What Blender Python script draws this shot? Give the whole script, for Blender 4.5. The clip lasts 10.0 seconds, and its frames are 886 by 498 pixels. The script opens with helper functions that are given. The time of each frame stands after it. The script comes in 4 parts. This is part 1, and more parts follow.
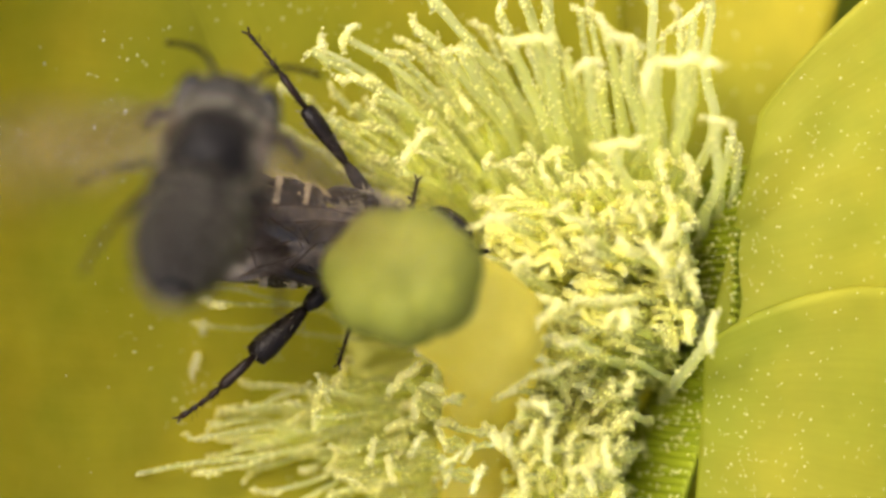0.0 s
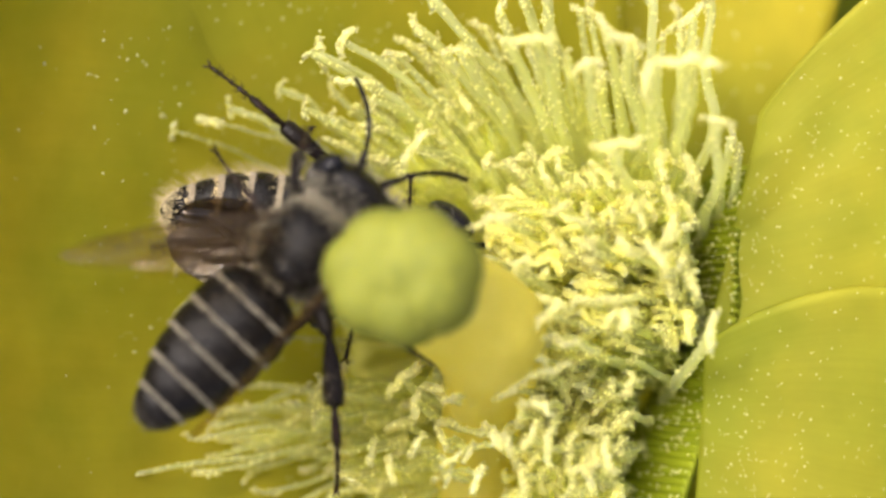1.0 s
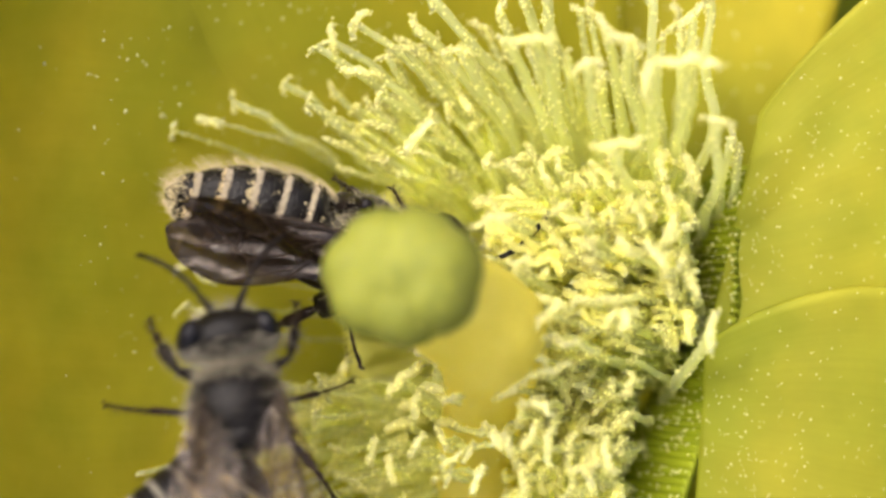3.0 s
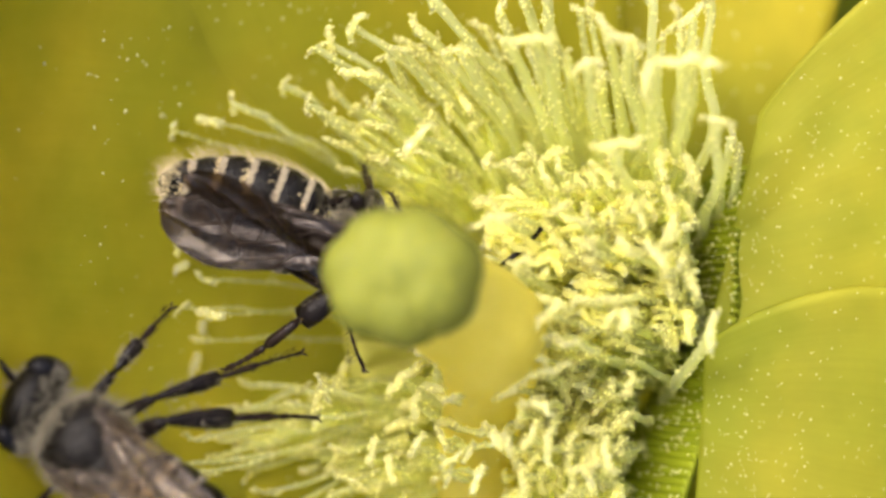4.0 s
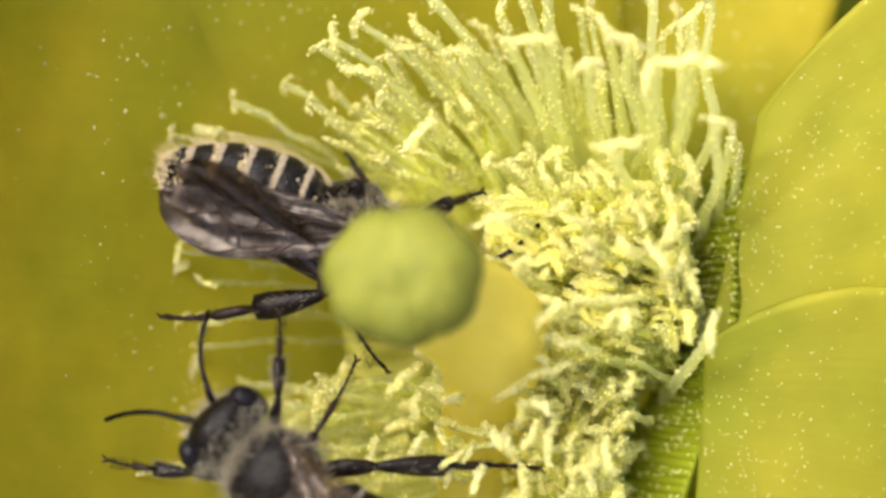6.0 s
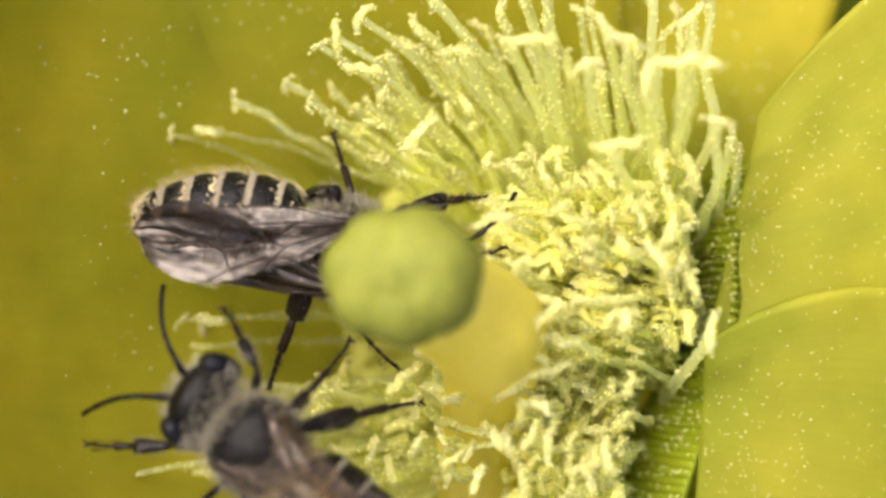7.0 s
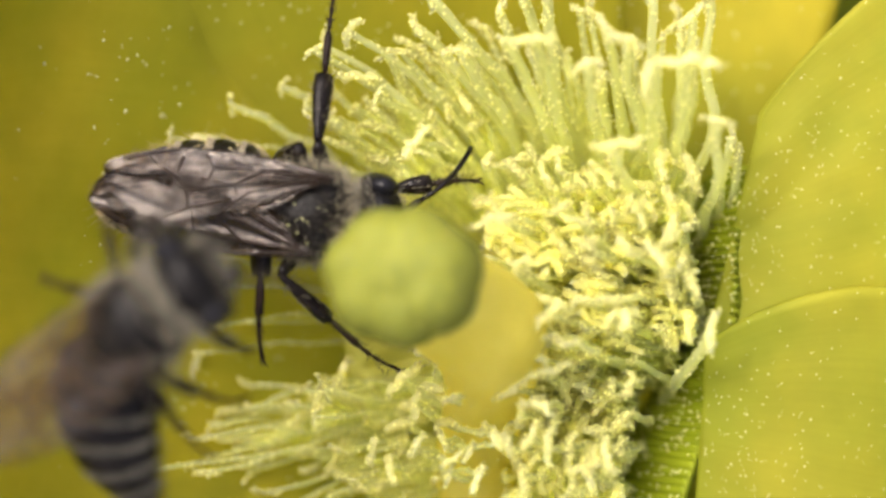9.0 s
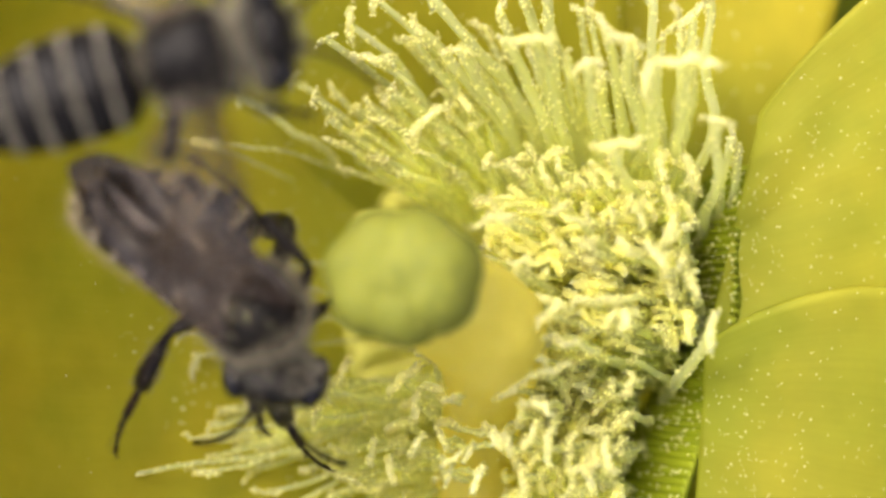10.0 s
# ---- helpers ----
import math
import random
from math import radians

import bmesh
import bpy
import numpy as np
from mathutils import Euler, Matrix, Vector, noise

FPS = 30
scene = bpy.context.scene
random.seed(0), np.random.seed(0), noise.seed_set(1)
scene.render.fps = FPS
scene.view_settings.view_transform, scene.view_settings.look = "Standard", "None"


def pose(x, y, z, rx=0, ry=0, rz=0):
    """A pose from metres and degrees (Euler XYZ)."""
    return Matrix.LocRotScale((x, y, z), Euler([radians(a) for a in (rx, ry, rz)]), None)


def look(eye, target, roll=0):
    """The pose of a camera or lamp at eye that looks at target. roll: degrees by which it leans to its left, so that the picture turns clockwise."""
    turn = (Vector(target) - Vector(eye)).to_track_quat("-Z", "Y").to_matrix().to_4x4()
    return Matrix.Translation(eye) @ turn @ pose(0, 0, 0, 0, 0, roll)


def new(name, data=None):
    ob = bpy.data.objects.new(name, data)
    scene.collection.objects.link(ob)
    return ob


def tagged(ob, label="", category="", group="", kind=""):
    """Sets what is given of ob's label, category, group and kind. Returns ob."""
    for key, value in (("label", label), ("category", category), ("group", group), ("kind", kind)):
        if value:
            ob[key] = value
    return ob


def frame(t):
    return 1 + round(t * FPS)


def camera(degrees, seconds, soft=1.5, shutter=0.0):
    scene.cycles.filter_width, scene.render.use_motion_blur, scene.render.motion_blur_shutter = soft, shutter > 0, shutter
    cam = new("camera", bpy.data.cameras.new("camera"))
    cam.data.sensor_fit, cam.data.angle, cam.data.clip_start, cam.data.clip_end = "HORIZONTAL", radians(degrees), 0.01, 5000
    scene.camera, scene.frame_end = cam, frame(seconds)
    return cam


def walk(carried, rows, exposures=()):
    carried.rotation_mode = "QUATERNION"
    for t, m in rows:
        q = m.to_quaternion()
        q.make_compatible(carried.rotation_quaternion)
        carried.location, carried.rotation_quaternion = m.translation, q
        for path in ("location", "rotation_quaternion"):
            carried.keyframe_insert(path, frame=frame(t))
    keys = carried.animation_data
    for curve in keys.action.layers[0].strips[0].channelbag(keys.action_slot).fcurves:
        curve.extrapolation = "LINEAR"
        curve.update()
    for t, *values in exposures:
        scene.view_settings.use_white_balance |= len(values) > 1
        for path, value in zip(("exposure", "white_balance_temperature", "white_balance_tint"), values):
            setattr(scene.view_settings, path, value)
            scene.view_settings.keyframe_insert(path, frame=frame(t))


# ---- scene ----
# All lengths below are written in millimetres and brought to metres by MM.
MM = 0.001
CAMERA_HEIGHT = 150.0
cam = camera(13.25, 10.0, soft=2.9, shutter=0.5)
walk(cam, [(0.0, pose(0, 0, CAMERA_HEIGHT * MM)), (10.0, pose(0, 0, CAMERA_HEIGHT * MM))])
cam.data.dof.use_dof = True
cam.data.dof.focus_distance = 0.1505
cam.data.dof.aperture_fstop = 20.0

# ---- light ----
SUN_FROM = Vector((-0.34, 0.38, 0.86)).normalized()
world = bpy.data.worlds.new("sky")
scene.world = world
world.use_nodes = True
wn = world.node_tree.nodes
sky = wn.new("ShaderNodeTexSky")
sky.sky_type = "NISHITA"
sky.sun_disc = False
sky.air_density = 0.4
sky.dust_density = 6.0
sky.sun_elevation = math.asin(SUN_FROM.z)
sky.sun_rotation = math.atan2(SUN_FROM.x, SUN_FROM.y)
wn["Background"].inputs["Strength"].default_value = 0.15
world.node_tree.links.new(sky.outputs[0], wn["Background"].inputs["Color"])
sun_lamp = bpy.data.lights.new("sun", "SUN")
sun_lamp.energy = 0.37
sun_lamp.angle = radians(1.5)
sun_lamp.color = (1.0, 0.95, 0.86)
sun = new("sun", sun_lamp)
sun.matrix_world = look(SUN_FROM * 0.5, (0, 0, 0))
scene.view_settings.exposure = 1.60
scene.cycles.diffuse_bounces = 8
scene.cycles.transmission_bounces = 12
scene.cycles.max_bounces = 20
scene.cycles.transparent_max_bounces = 48
scene.view_settings.use_white_balance = True
scene.view_settings.white_balance_temperature = 6500


# ---- materials ----
class Mat:
    """A node material with short ways to add nodes."""

    def __init__(self, name):
        self.mat = bpy.data.materials.new(name)
        self.mat.use_nodes = True
        self.tree = self.mat.node_tree
        self.bsdf = self.tree.nodes["Principled BSDF"]
        self.out = self.tree.nodes["Material Output"]

    def add(self, kind, **values):
        node = self.tree.nodes.new(kind)
        for key, value in values.items():
            node.inputs[key].default_value = value
        return node

    def link(self, a, b):
        self.tree.links.new(a, b)

    def place(self, stretch=(1, 1, 1)):
        co = self.add("ShaderNodeTexCoord")
        mp = self.add("ShaderNodeMapping")
        mp.inputs["Scale"].default_value = stretch
        self.link(co.outputs["Object"], mp.inputs["Vector"])
        return mp.outputs["Vector"]

    def noise(self, scale, where, detail=4.0, rough=0.6):
        n = self.add("ShaderNodeTexNoise", Scale=scale, Detail=detail, Roughness=rough)
        self.link(where, n.inputs["Vector"])
        return n.outputs["Fac"]

    def ramp(self, fac, stops):
        r = self.add("ShaderNodeValToRGB")
        els = r.color_ramp.elements
        while len(els) < len(stops):
            els.new(0.5)
        for e, (p, c) in zip(els, stops):
            e.position = p
            e.color = (*c, 1)
        self.link(fac, r.inputs["Fac"])
        return r.outputs["Color"]

    def mix(self, kind, fac, a, b):
        m = self.add("ShaderNodeMix")
        m.data_type = "RGBA"
        m.blend_type = kind
        if isinstance(fac, float):
            m.inputs["Factor"].default_value = fac
        else:
            self.link(fac, m.inputs["Factor"])
        for socket, value in ((m.inputs[6], a), (m.inputs[7], b)):
            if isinstance(value, tuple):
                socket.default_value = (*value, 1)
            else:
                self.link(value, socket)
        return m.outputs[2]

    def bump(self, height, strength, distance):
        b = self.add("ShaderNodeBump", Strength=strength, Distance=distance)
        self.link(height, b.inputs["Height"])
        self.link(b.outputs["Normal"], self.bsdf.inputs["Normal"])
        return b.outputs["Normal"]

    def leafy(self, colour, through_colour, amount, normal=None):
        """Lets light pass through thin plant tissue."""
        t = self.add("ShaderNodeBsdfTranslucent")
        if isinstance(through_colour, tuple):
            t.inputs["Color"].default_value = (*through_colour, 1)
        else:
            self.link(through_colour, t.inputs["Color"])
        m = self.add("ShaderNodeMixShader")
        m.inputs["Fac"].default_value = amount
        self.link(self.bsdf.outputs[0], m.inputs[1])
        self.link(t.outputs[0], m.inputs[2])
        self.link(m.outputs[0], self.out.inputs["Surface"])
        if normal:
            self.link(normal, t.inputs["Normal"])


def petal_material(name, stops):
    m = Mat(name)
    uv = m.add("ShaderNodeUVMap")
    sep = m.add("ShaderNodeSeparateXYZ")
    m.link(uv.outputs["UV"], sep.inputs[0])
    along = m.ramp(sep.outputs["Y"], stops)
    big = m.noise(130.0, m.place(), 3.0)
    patch = m.ramp(big, [(0.35, (0.82, 0.88, 0.80)), (0.65, (1.0, 0.96, 0.9))])
    col = m.mix("MULTIPLY", 1.0, along, patch)
    mottle = m.noise(420.0, m.place(), 3.0)
    col = m.mix("MULTIPLY", 1.0, col, m.ramp(mottle, [(0.32, (0.90, 0.88, 0.84)), (0.68, (1.02, 0.99, 0.97))]))
    mp = m.add("ShaderNodeMapping")
    mp.inputs["Scale"].default_value = (60.0, 2.2, 1.0)
    m.link(uv.outputs["UV"], mp.inputs["Vector"])
    vein = m.noise(1.0, mp.outputs["Vector"], 3.0)
    col = m.mix("MULTIPLY", 0.16, col, m.ramp(vein, [(0.35, (0.75, 0.8, 0.6)), (0.6, (1, 1, 1))]))
    m.link(col, m.bsdf.inputs["Base Color"])
    m.bsdf.inputs["Roughness"].default_value = 0.55
    m.bsdf.inputs["Specular IOR Level"].default_value = 0.14
    fine = m.noise(2600.0, m.place(), 2.0)
    nrm = m.bump(m.mix("ADD", 0.5, vein, fine), 0.12, 0.00010)
    m.leafy(col, m.mix("MULTIPLY", 1.0, col, (1.0, 0.97, 0.7)), 0.58, nrm)
    return m.mat


def tissue(name, low, high, through_amount, rough=0.5, scale=900.0, bump=0.3, deep=0.0, watery=0.0):
    """Soft plant tissue that varies between two colours; watery tissue lets what lies behind it shine through."""
    m = Mat(name)
    where = m.place()
    info = m.add("ShaderNodeObjectInfo")
    n1 = m.noise(scale, where, 3.0)
    n2 = m.noise(scale * 6, where, 2.0)
    fac = m.mix("MIX", 0.35, n1, info.outputs["Random"])
    col = m.ramp(fac, [(0.3, low), (0.7, high)])
    m.link(col, m.bsdf.inputs["Base Color"])
    m.bsdf.inputs["Roughness"].default_value = rough
    m.bsdf.inputs["Specular IOR Level"].default_value = 0.3
    nrm = m.bump(n2, bump, 0.0001)
    if deep:
        m.bsdf.subsurface_method = "BURLEY"
        m.bsdf.inputs["Subsurface Weight"].default_value = 1.0
        m.bsdf.inputs["Subsurface Radius"].default_value = (1.0, 0.95, 0.5)
        m.bsdf.inputs["Subsurface Scale"].default_value = deep * MM
    m.leafy(col, col, through_amount, nrm)
    if watery:
        clear = m.add("ShaderNodeBsdfTransparent")
        m.link(m.mix("MIX", 0.5, col, (1.0, 1.0, 0.9)), clear.inputs["Color"])
        body = m.add("ShaderNodeMixShader")
        body.inputs["Fac"].default_value = watery
        m.link(m.out.inputs["Surface"].links[0].from_socket, body.inputs[1])
        m.link(clear.outputs[0], body.inputs[2])
        m.link(body.outputs[0], m.out.inputs["Surface"])
    return m.mat


def cuticle(name, dark, light, rough, bump=0.4):
    m = Mat(name)
    where = m.place()
    n = m.noise(1500.0, where, 4.0)
    m.link(m.ramp(n, [(0.35, dark), (0.75, light)]), m.bsdf.inputs["Base Color"])
    m.link(m.ramp(m.noise(700.0, where), [(0.3, (rough - 0.1,) * 3), (0.7, (rough + 0.15,) * 3)]), m.bsdf.inputs["Roughness"])
    m.bsdf.inputs["Specular IOR Level"].default_value = 0.13
    pits = m.add("ShaderNodeTexVoronoi", Scale=9000.0)
    m.link(where, pits.inputs["Vector"])
    m.bump(pits.outputs["Distance"], bump, 0.00006)
    return m.mat


def hair_material(name, low, high):
    m = Mat(name)
    geo = m.add("ShaderNodeNewGeometry")
    m.link(m.ramp(geo.outputs["Random Per Island"], [(0.0, low), (1.0, high)]), m.bsdf.inputs["Base Color"])
    m.bsdf.inputs["Roughness"].default_value = 0.45
    m.leafy(None, high, 0.25)
    return m.mat


def membrane_material(name, low, high, body, clear_colour, shine):
    """Thin crinkled film: mostly clear, tinted, with a wet gloss."""
    m = Mat(name)
    m.bsdf.inputs["Base Color"].default_value = (*body, 1)
    m.bsdf.inputs["Roughness"].default_value = 0.5
    m.bsdf.inputs["Specular IOR Level"].default_value = 0.0
    n = m.noise(900.0, m.place((0.3, 1.5, 1.0)), 4.0, 0.6)
    nrm = m.bump(m.mix("ADD", 0.16, n, m.noise(5200.0, m.place(), 2.0)), 1.0, 0.00026)
    clear = m.add("ShaderNodeBsdfTransparent")
    clear.inputs["Color"].default_value = (*clear_colour, 1)
    mixer = m.add("ShaderNodeMixShader")
    m.link(m.ramp(m.noise(500.0, m.place()), [(0.3, (low,) * 3), (0.7, (high,) * 3)]), mixer.inputs["Fac"])
    m.link(clear.outputs[0], mixer.inputs[1])
    m.link(m.bsdf.outputs[0], mixer.inputs[2])
    gloss = m.add("ShaderNodeBsdfGlossy", Roughness=0.11)
    gloss.inputs["Color"].default_value = (1.0, 0.94, 0.88, 1)
    m.link(nrm, gloss.inputs["Normal"])
    film = m.add("ShaderNodeMixShader")
    sheen = m.noise(620.0, m.place((0.5, 1.2, 1.0)), 4.0, 0.65)
    m.link(m.ramp(sheen, [(0.40, (shine * 0.3,) * 3), (0.62, (shine * 2.6,) * 3)]), film.inputs["Fac"])
    m.link(mixer.outputs[0], film.inputs[1])
    m.link(gloss.outputs[0], film.inputs[2])
    m.link(film.outputs[0], m.out.inputs["Surface"])
    return m.mat


def soil_material():
    m = Mat("soil")
    where = m.place()
    col = m.ramp(m.noise(40.0, where), [(0.3, (0.16, 0.13, 0.10)), (0.7, (0.34, 0.29, 0.23))])
    m.link(col, m.bsdf.inputs["Base Color"])
    m.bsdf.inputs["Roughness"].default_value = 0.9
    m.bump(m.noise(300.0, where), 0.6, 0.004)
    return m.mat


PETAL = petal_material("petal", [(0.0, (0.43, 0.46, 0.044)), (0.28, (0.55, 0.545, 0.060)), (0.50, (0.61, 0.575, 0.054)), (0.85, (0.53, 0.49, 0.032)), (1.0, (0.43, 0.395, 0.027))])
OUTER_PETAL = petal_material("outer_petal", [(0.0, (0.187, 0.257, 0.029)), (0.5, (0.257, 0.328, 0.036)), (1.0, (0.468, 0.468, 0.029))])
FILAMENT = tissue("filament", (0.87, 0.89, 0.40), (0.92, 0.94, 0.52), 0.55, 0.55, 900.0, 0.4, 1.5, 0.48)
ANTHER = tissue("anther", (0.84, 0.82, 0.40), (0.90, 0.89, 0.53), 0.55, 0.7, 2200.0, 0.5, 1.5, 0.48)
POLLEN = tissue("pollen", (0.80, 0.78, 0.34), (0.87, 0.85, 0.44), 0.5, 0.6)
POLLEN_BEE = tissue("dusty_pollen", (0.55, 0.42, 0.20), (0.85, 0.72, 0.40), 0.2, 0.7)
STIGMA = tissue("stigma", (0.168, 0.188, 0.02), (0.285, 0.295, 0.04), 0.3, 0.65, 600.0, 1.0, 0.6)
STYLE = tissue("style", (0.92, 0.82, 0.15), (0.96, 0.89, 0.26), 0.6, 0.6, 500.0, 0.8, 0.9)
CUP = tissue("receptacle", (0.27, 0.33, 0.012), (0.43, 0.48, 0.025), 0.35, 0.5, 400.0)
FLOOR = tissue("receptacle_floor", (0.68, 0.68, 0.10), (0.82, 0.80, 0.18), 0.3, 0.6, 400.0)
TUBE = tissue("flower_tube", (0.10, 0.17, 0.03), (0.20, 0.28, 0.06), 0.0, 0.5, 150.0)
BLACK = cuticle("black_cuticle", (0.004, 0.0035, 0.003), (0.011, 0.009, 0.007), 0.24, 0.5)
LEGGY = cuticle("leg_cuticle", (0.004, 0.003, 0.003), (0.011, 0.008, 0.006), 0.22)
TARSAL = cuticle("tarsus_cuticle", (0.009, 0.006, 0.005), (0.030, 0.017, 0.010), 0.30)
EYE = cuticle("eye_cuticle", (0.006, 0.006, 0.007), (0.014, 0.013, 0.015), 0.16, 0.15)
VEIN = cuticle("vein", (0.012, 0.008, 0.006), (0.035, 0.022, 0.014), 0.4)
PALE_HAIR = hair_material("pale_hair", (0.26, 0.21, 0.13), (0.52, 0.45, 0.32))
GREY_HAIR = hair_material("grey_hair", (0.16, 0.135, 0.085), (0.46, 0.41, 0.28))
ASH_HAIR = hair_material("ash_hair", (0.17, 0.15, 0.105), (0.42, 0.38, 0.28))
GOLD_HAIR = hair_material("gold_hair", (0.46, 0.36, 0.16), (0.78, 0.68, 0.42))
DARK_HAIR = hair_material("dark_hair", (0.012, 0.01, 0.008), (0.085, 0.072, 0.052))
SMOKY_WING = membrane_material("smoky_wing", 0.30, 0.55, (0.020, 0.014, 0.009), (0.60, 0.51, 0.40), 0.024)
CLEAR_WING = membrane_material("clear_wing", 0.03, 0.08, (0.10, 0.065, 0.035), (0.95, 0.91, 0.82), 0.018)
SOIL = soil_material()


# ---- mesh helpers ----
class Geo:
    """Vertices and faces in millimetres."""

    def __init__(self):
        self.v, self.f = [], []

    def add(self, verts, faces):
        n = len(self.v)
        self.v.extend(tuple(p) for p in verts)
        self.f.extend(tuple(i + n for i in face) for face in faces)

    def rings(self, rings, close=True):
        """Skins a row of rings with the same number of points."""
        k, n = len(rings[0]), len(self.v)
        for r in rings:
            self.v.extend(tuple(p) for p in r)
        for i in range(len(rings) - 1):
            for j in range(k):
                a, b = n + i * k + j, n + i * k + (j + 1) % k
                self.f.append((a, b, b + k, a + k))
        if close:
            self.f.append(tuple(n + j for j in reversed(range(k))))
            self.f.append(tuple(n + (len(rings) - 1) * k + j for j in range(k)))

    def tube(self, points, radii, sides=6, squash=1.0, rough=0.0, rng=random):
        points = [Vector(p) for p in points]
        side = None
        rings = []
        for i, p in enumerate(points):
            t = (points[min(i + 1, len(points) - 1)] - points[max(i - 1, 0)])
            t = t.normalized() if t.length > 1e-9 else Vector((0, 0, 1))
            if side is None:
                side = t.orthogonal().normalized()
            side = (side - t * side.dot(t)).normalized()
            other = t.cross(side)
            ring = []
            for j in range(sides):
                a = 2 * math.pi * j / sides
                r = radii[i] * (1 + rough * rng.uniform(-1, 1))
                ring.append(p + side * (math.cos(a) * r) + other * (math.sin(a) * r * squash))
            rings.append(ring)
        self.rings(rings)

    def ball(self, centre, half, rows=12, cols=16, lump=0.0, turn=None):
        rings = []
        for i in range(rows + 1):
            a = math.pi * (0.02 + 0.96 * i / rows)
            ring = []
            for j in range(cols):
                b = 2 * math.pi * j / cols
                d = Vector((math.cos(a), math.sin(a) * math.cos(b), math.sin(a) * math.sin(b)))
                if lump:
                    d *= 1 + lump * noise.noise(d * 2.7 + Vector(centre))
                p = Vector((d.x * half[0], d.y * half[1], d.z * half[2]))
                if turn:
                    p = turn @ p
                ring.append(Vector(centre) + p)
            rings.append(ring)
        self.rings(rings)

    def spike(self, p, way, length, r, droop=None):
        """A short tapering hair."""
        p, way = Vector(p), Vector(way).normalized()
        s = way.orthogonal().normalized() * r
        o = way.cross(s)
        mid = p + way * length * 0.55
        tip = p + way * length
        if droop:
            tip += Vector(droop) * length * 0.35
        b = [p + s, p - s * 0.5 + o * 0.87, p - s * 0.5 - o * 0.87]
        c = [mid + (q - p) * 0.7 for q in b]
        self.add(b + c + [tip], [(0, 1, 4, 3), (1, 2, 5, 4), (2, 0, 3, 5), (3, 4, 6), (4, 5, 6), (5, 3, 6)])

    def grain(self, p, r):
        x, y, z = p
        t = r * 0.62
        self.add([(x + r, y, z), (x - r, y, z), (x, y + r, z), (x, y - r, z), (x, y, z + r), (x, y, z - r),
                  (x + t, y + t, z + t), (x - t, y - t, z + t)],
                 [(0, 2, 6), (2, 4, 6), (4, 0, 6), (1, 3, 7), (3, 4, 7), (4, 1, 7), (4, 2, 1), (4, 3, 0),
                  (5, 1, 2), (5, 2, 0), (5, 0, 3), (5, 3, 1)])


def mesh(name, geo, material, smooth=True):
    me = bpy.data.meshes.new(name)
    me.from_pydata([(x * MM, y * MM, z * MM) for x, y, z in geo.v], [], geo.f)
    me.materials.append(material)
    if smooth:
        me.shade_smooth()
    me.update()
    return me


def part(name, geo, material, parent=None, label="", at=None, smooth=True):
    ob = new(name, mesh(name, geo, material, smooth))
    if parent:
        ob.parent = parent
    if at is not None:
        ob.matrix_basis = at
    if label:
        tagged(ob, label)
    return ob


def pm(x, y, z, rx=0, ry=0, rz=0):
    return pose(x * MM, y * MM, z * MM, rx, ry, rz)


def bezier(a, b, c, t):
    return Vector(a) * (1 - t) ** 2 + Vector(b) * 2 * t * (1 - t) + Vector(c) * t * t


# ---- ground and flower ----
rng = random.Random(7)

g = Geo()
n = 40
reach = [math.copysign(abs(i / n * 2 - 1) ** 4, i / n * 2 - 1) * 400000.0 for i in range(n + 1)]
for y in reach:
    for x in reach:
        g.v.append((x, y, -62 + 4 * noise.noise(Vector((x, y, 0)) / 60.0) * (abs(x) < 2000 and abs(y) < 2000)))
for i in range(n):
    for j in range(n):
        a = i * (n + 1) + j
        g.f.append((a, a + 1, a + n + 2, a + n + 1))
ground = part("ground", g, SOIL)
tagged(ground, "dusty pale brown soil, far out of focus", "ground", kind="structure")

flower = new("cactus_flower")
flower.location = (4 * MM, -2 * MM, -60 * MM)
tagged(flower, "open yellow cactus flower with crowded cream stamens", "flower")
FLOWER_BASE = Vector((4, -2, -60))


def flower_part(name, geo, material, label="", smooth=True):
    geo.v = [tuple(Vector(p) - FLOWER_BASE) for p in geo.v]
    return part(name, geo, material, flower, label, smooth=smooth)


def petal_surface(base, ctrl, tip, across, half, cup, ripple, seed):
    across = Vector(across).normalized()

    def at(u, v):
        p = bezier(base, ctrl, tip, u)
        d = (bezier(base, ctrl, tip, min(u + 0.01, 1)) - bezier(base, ctrl, tip, max(u - 0.01, 0))).normalized()
        nrm = d.cross(across).normalized()
        if nrm.z < 0:
            nrm = -nrm
        w = half * (0.50 + 0.50 * math.sin(min(1.0, u / 0.72) * math.pi / 2)) * math.sqrt(max(0.0, 1 - max(0.0, (u - 0.72) / 0.28) ** 2.2) + 0.004)
        lift = cup * v * v * (0.5 + 0.5 * u)
        wave = ripple * (noise.noise(Vector((u * 3.0, v * 2.2, seed))) + 0.5 * noise.noise(Vector((u * 7.0, v * 6.0, seed + 9))))
        return p + across * (w * v) + nrm * (lift + wave)
    return at


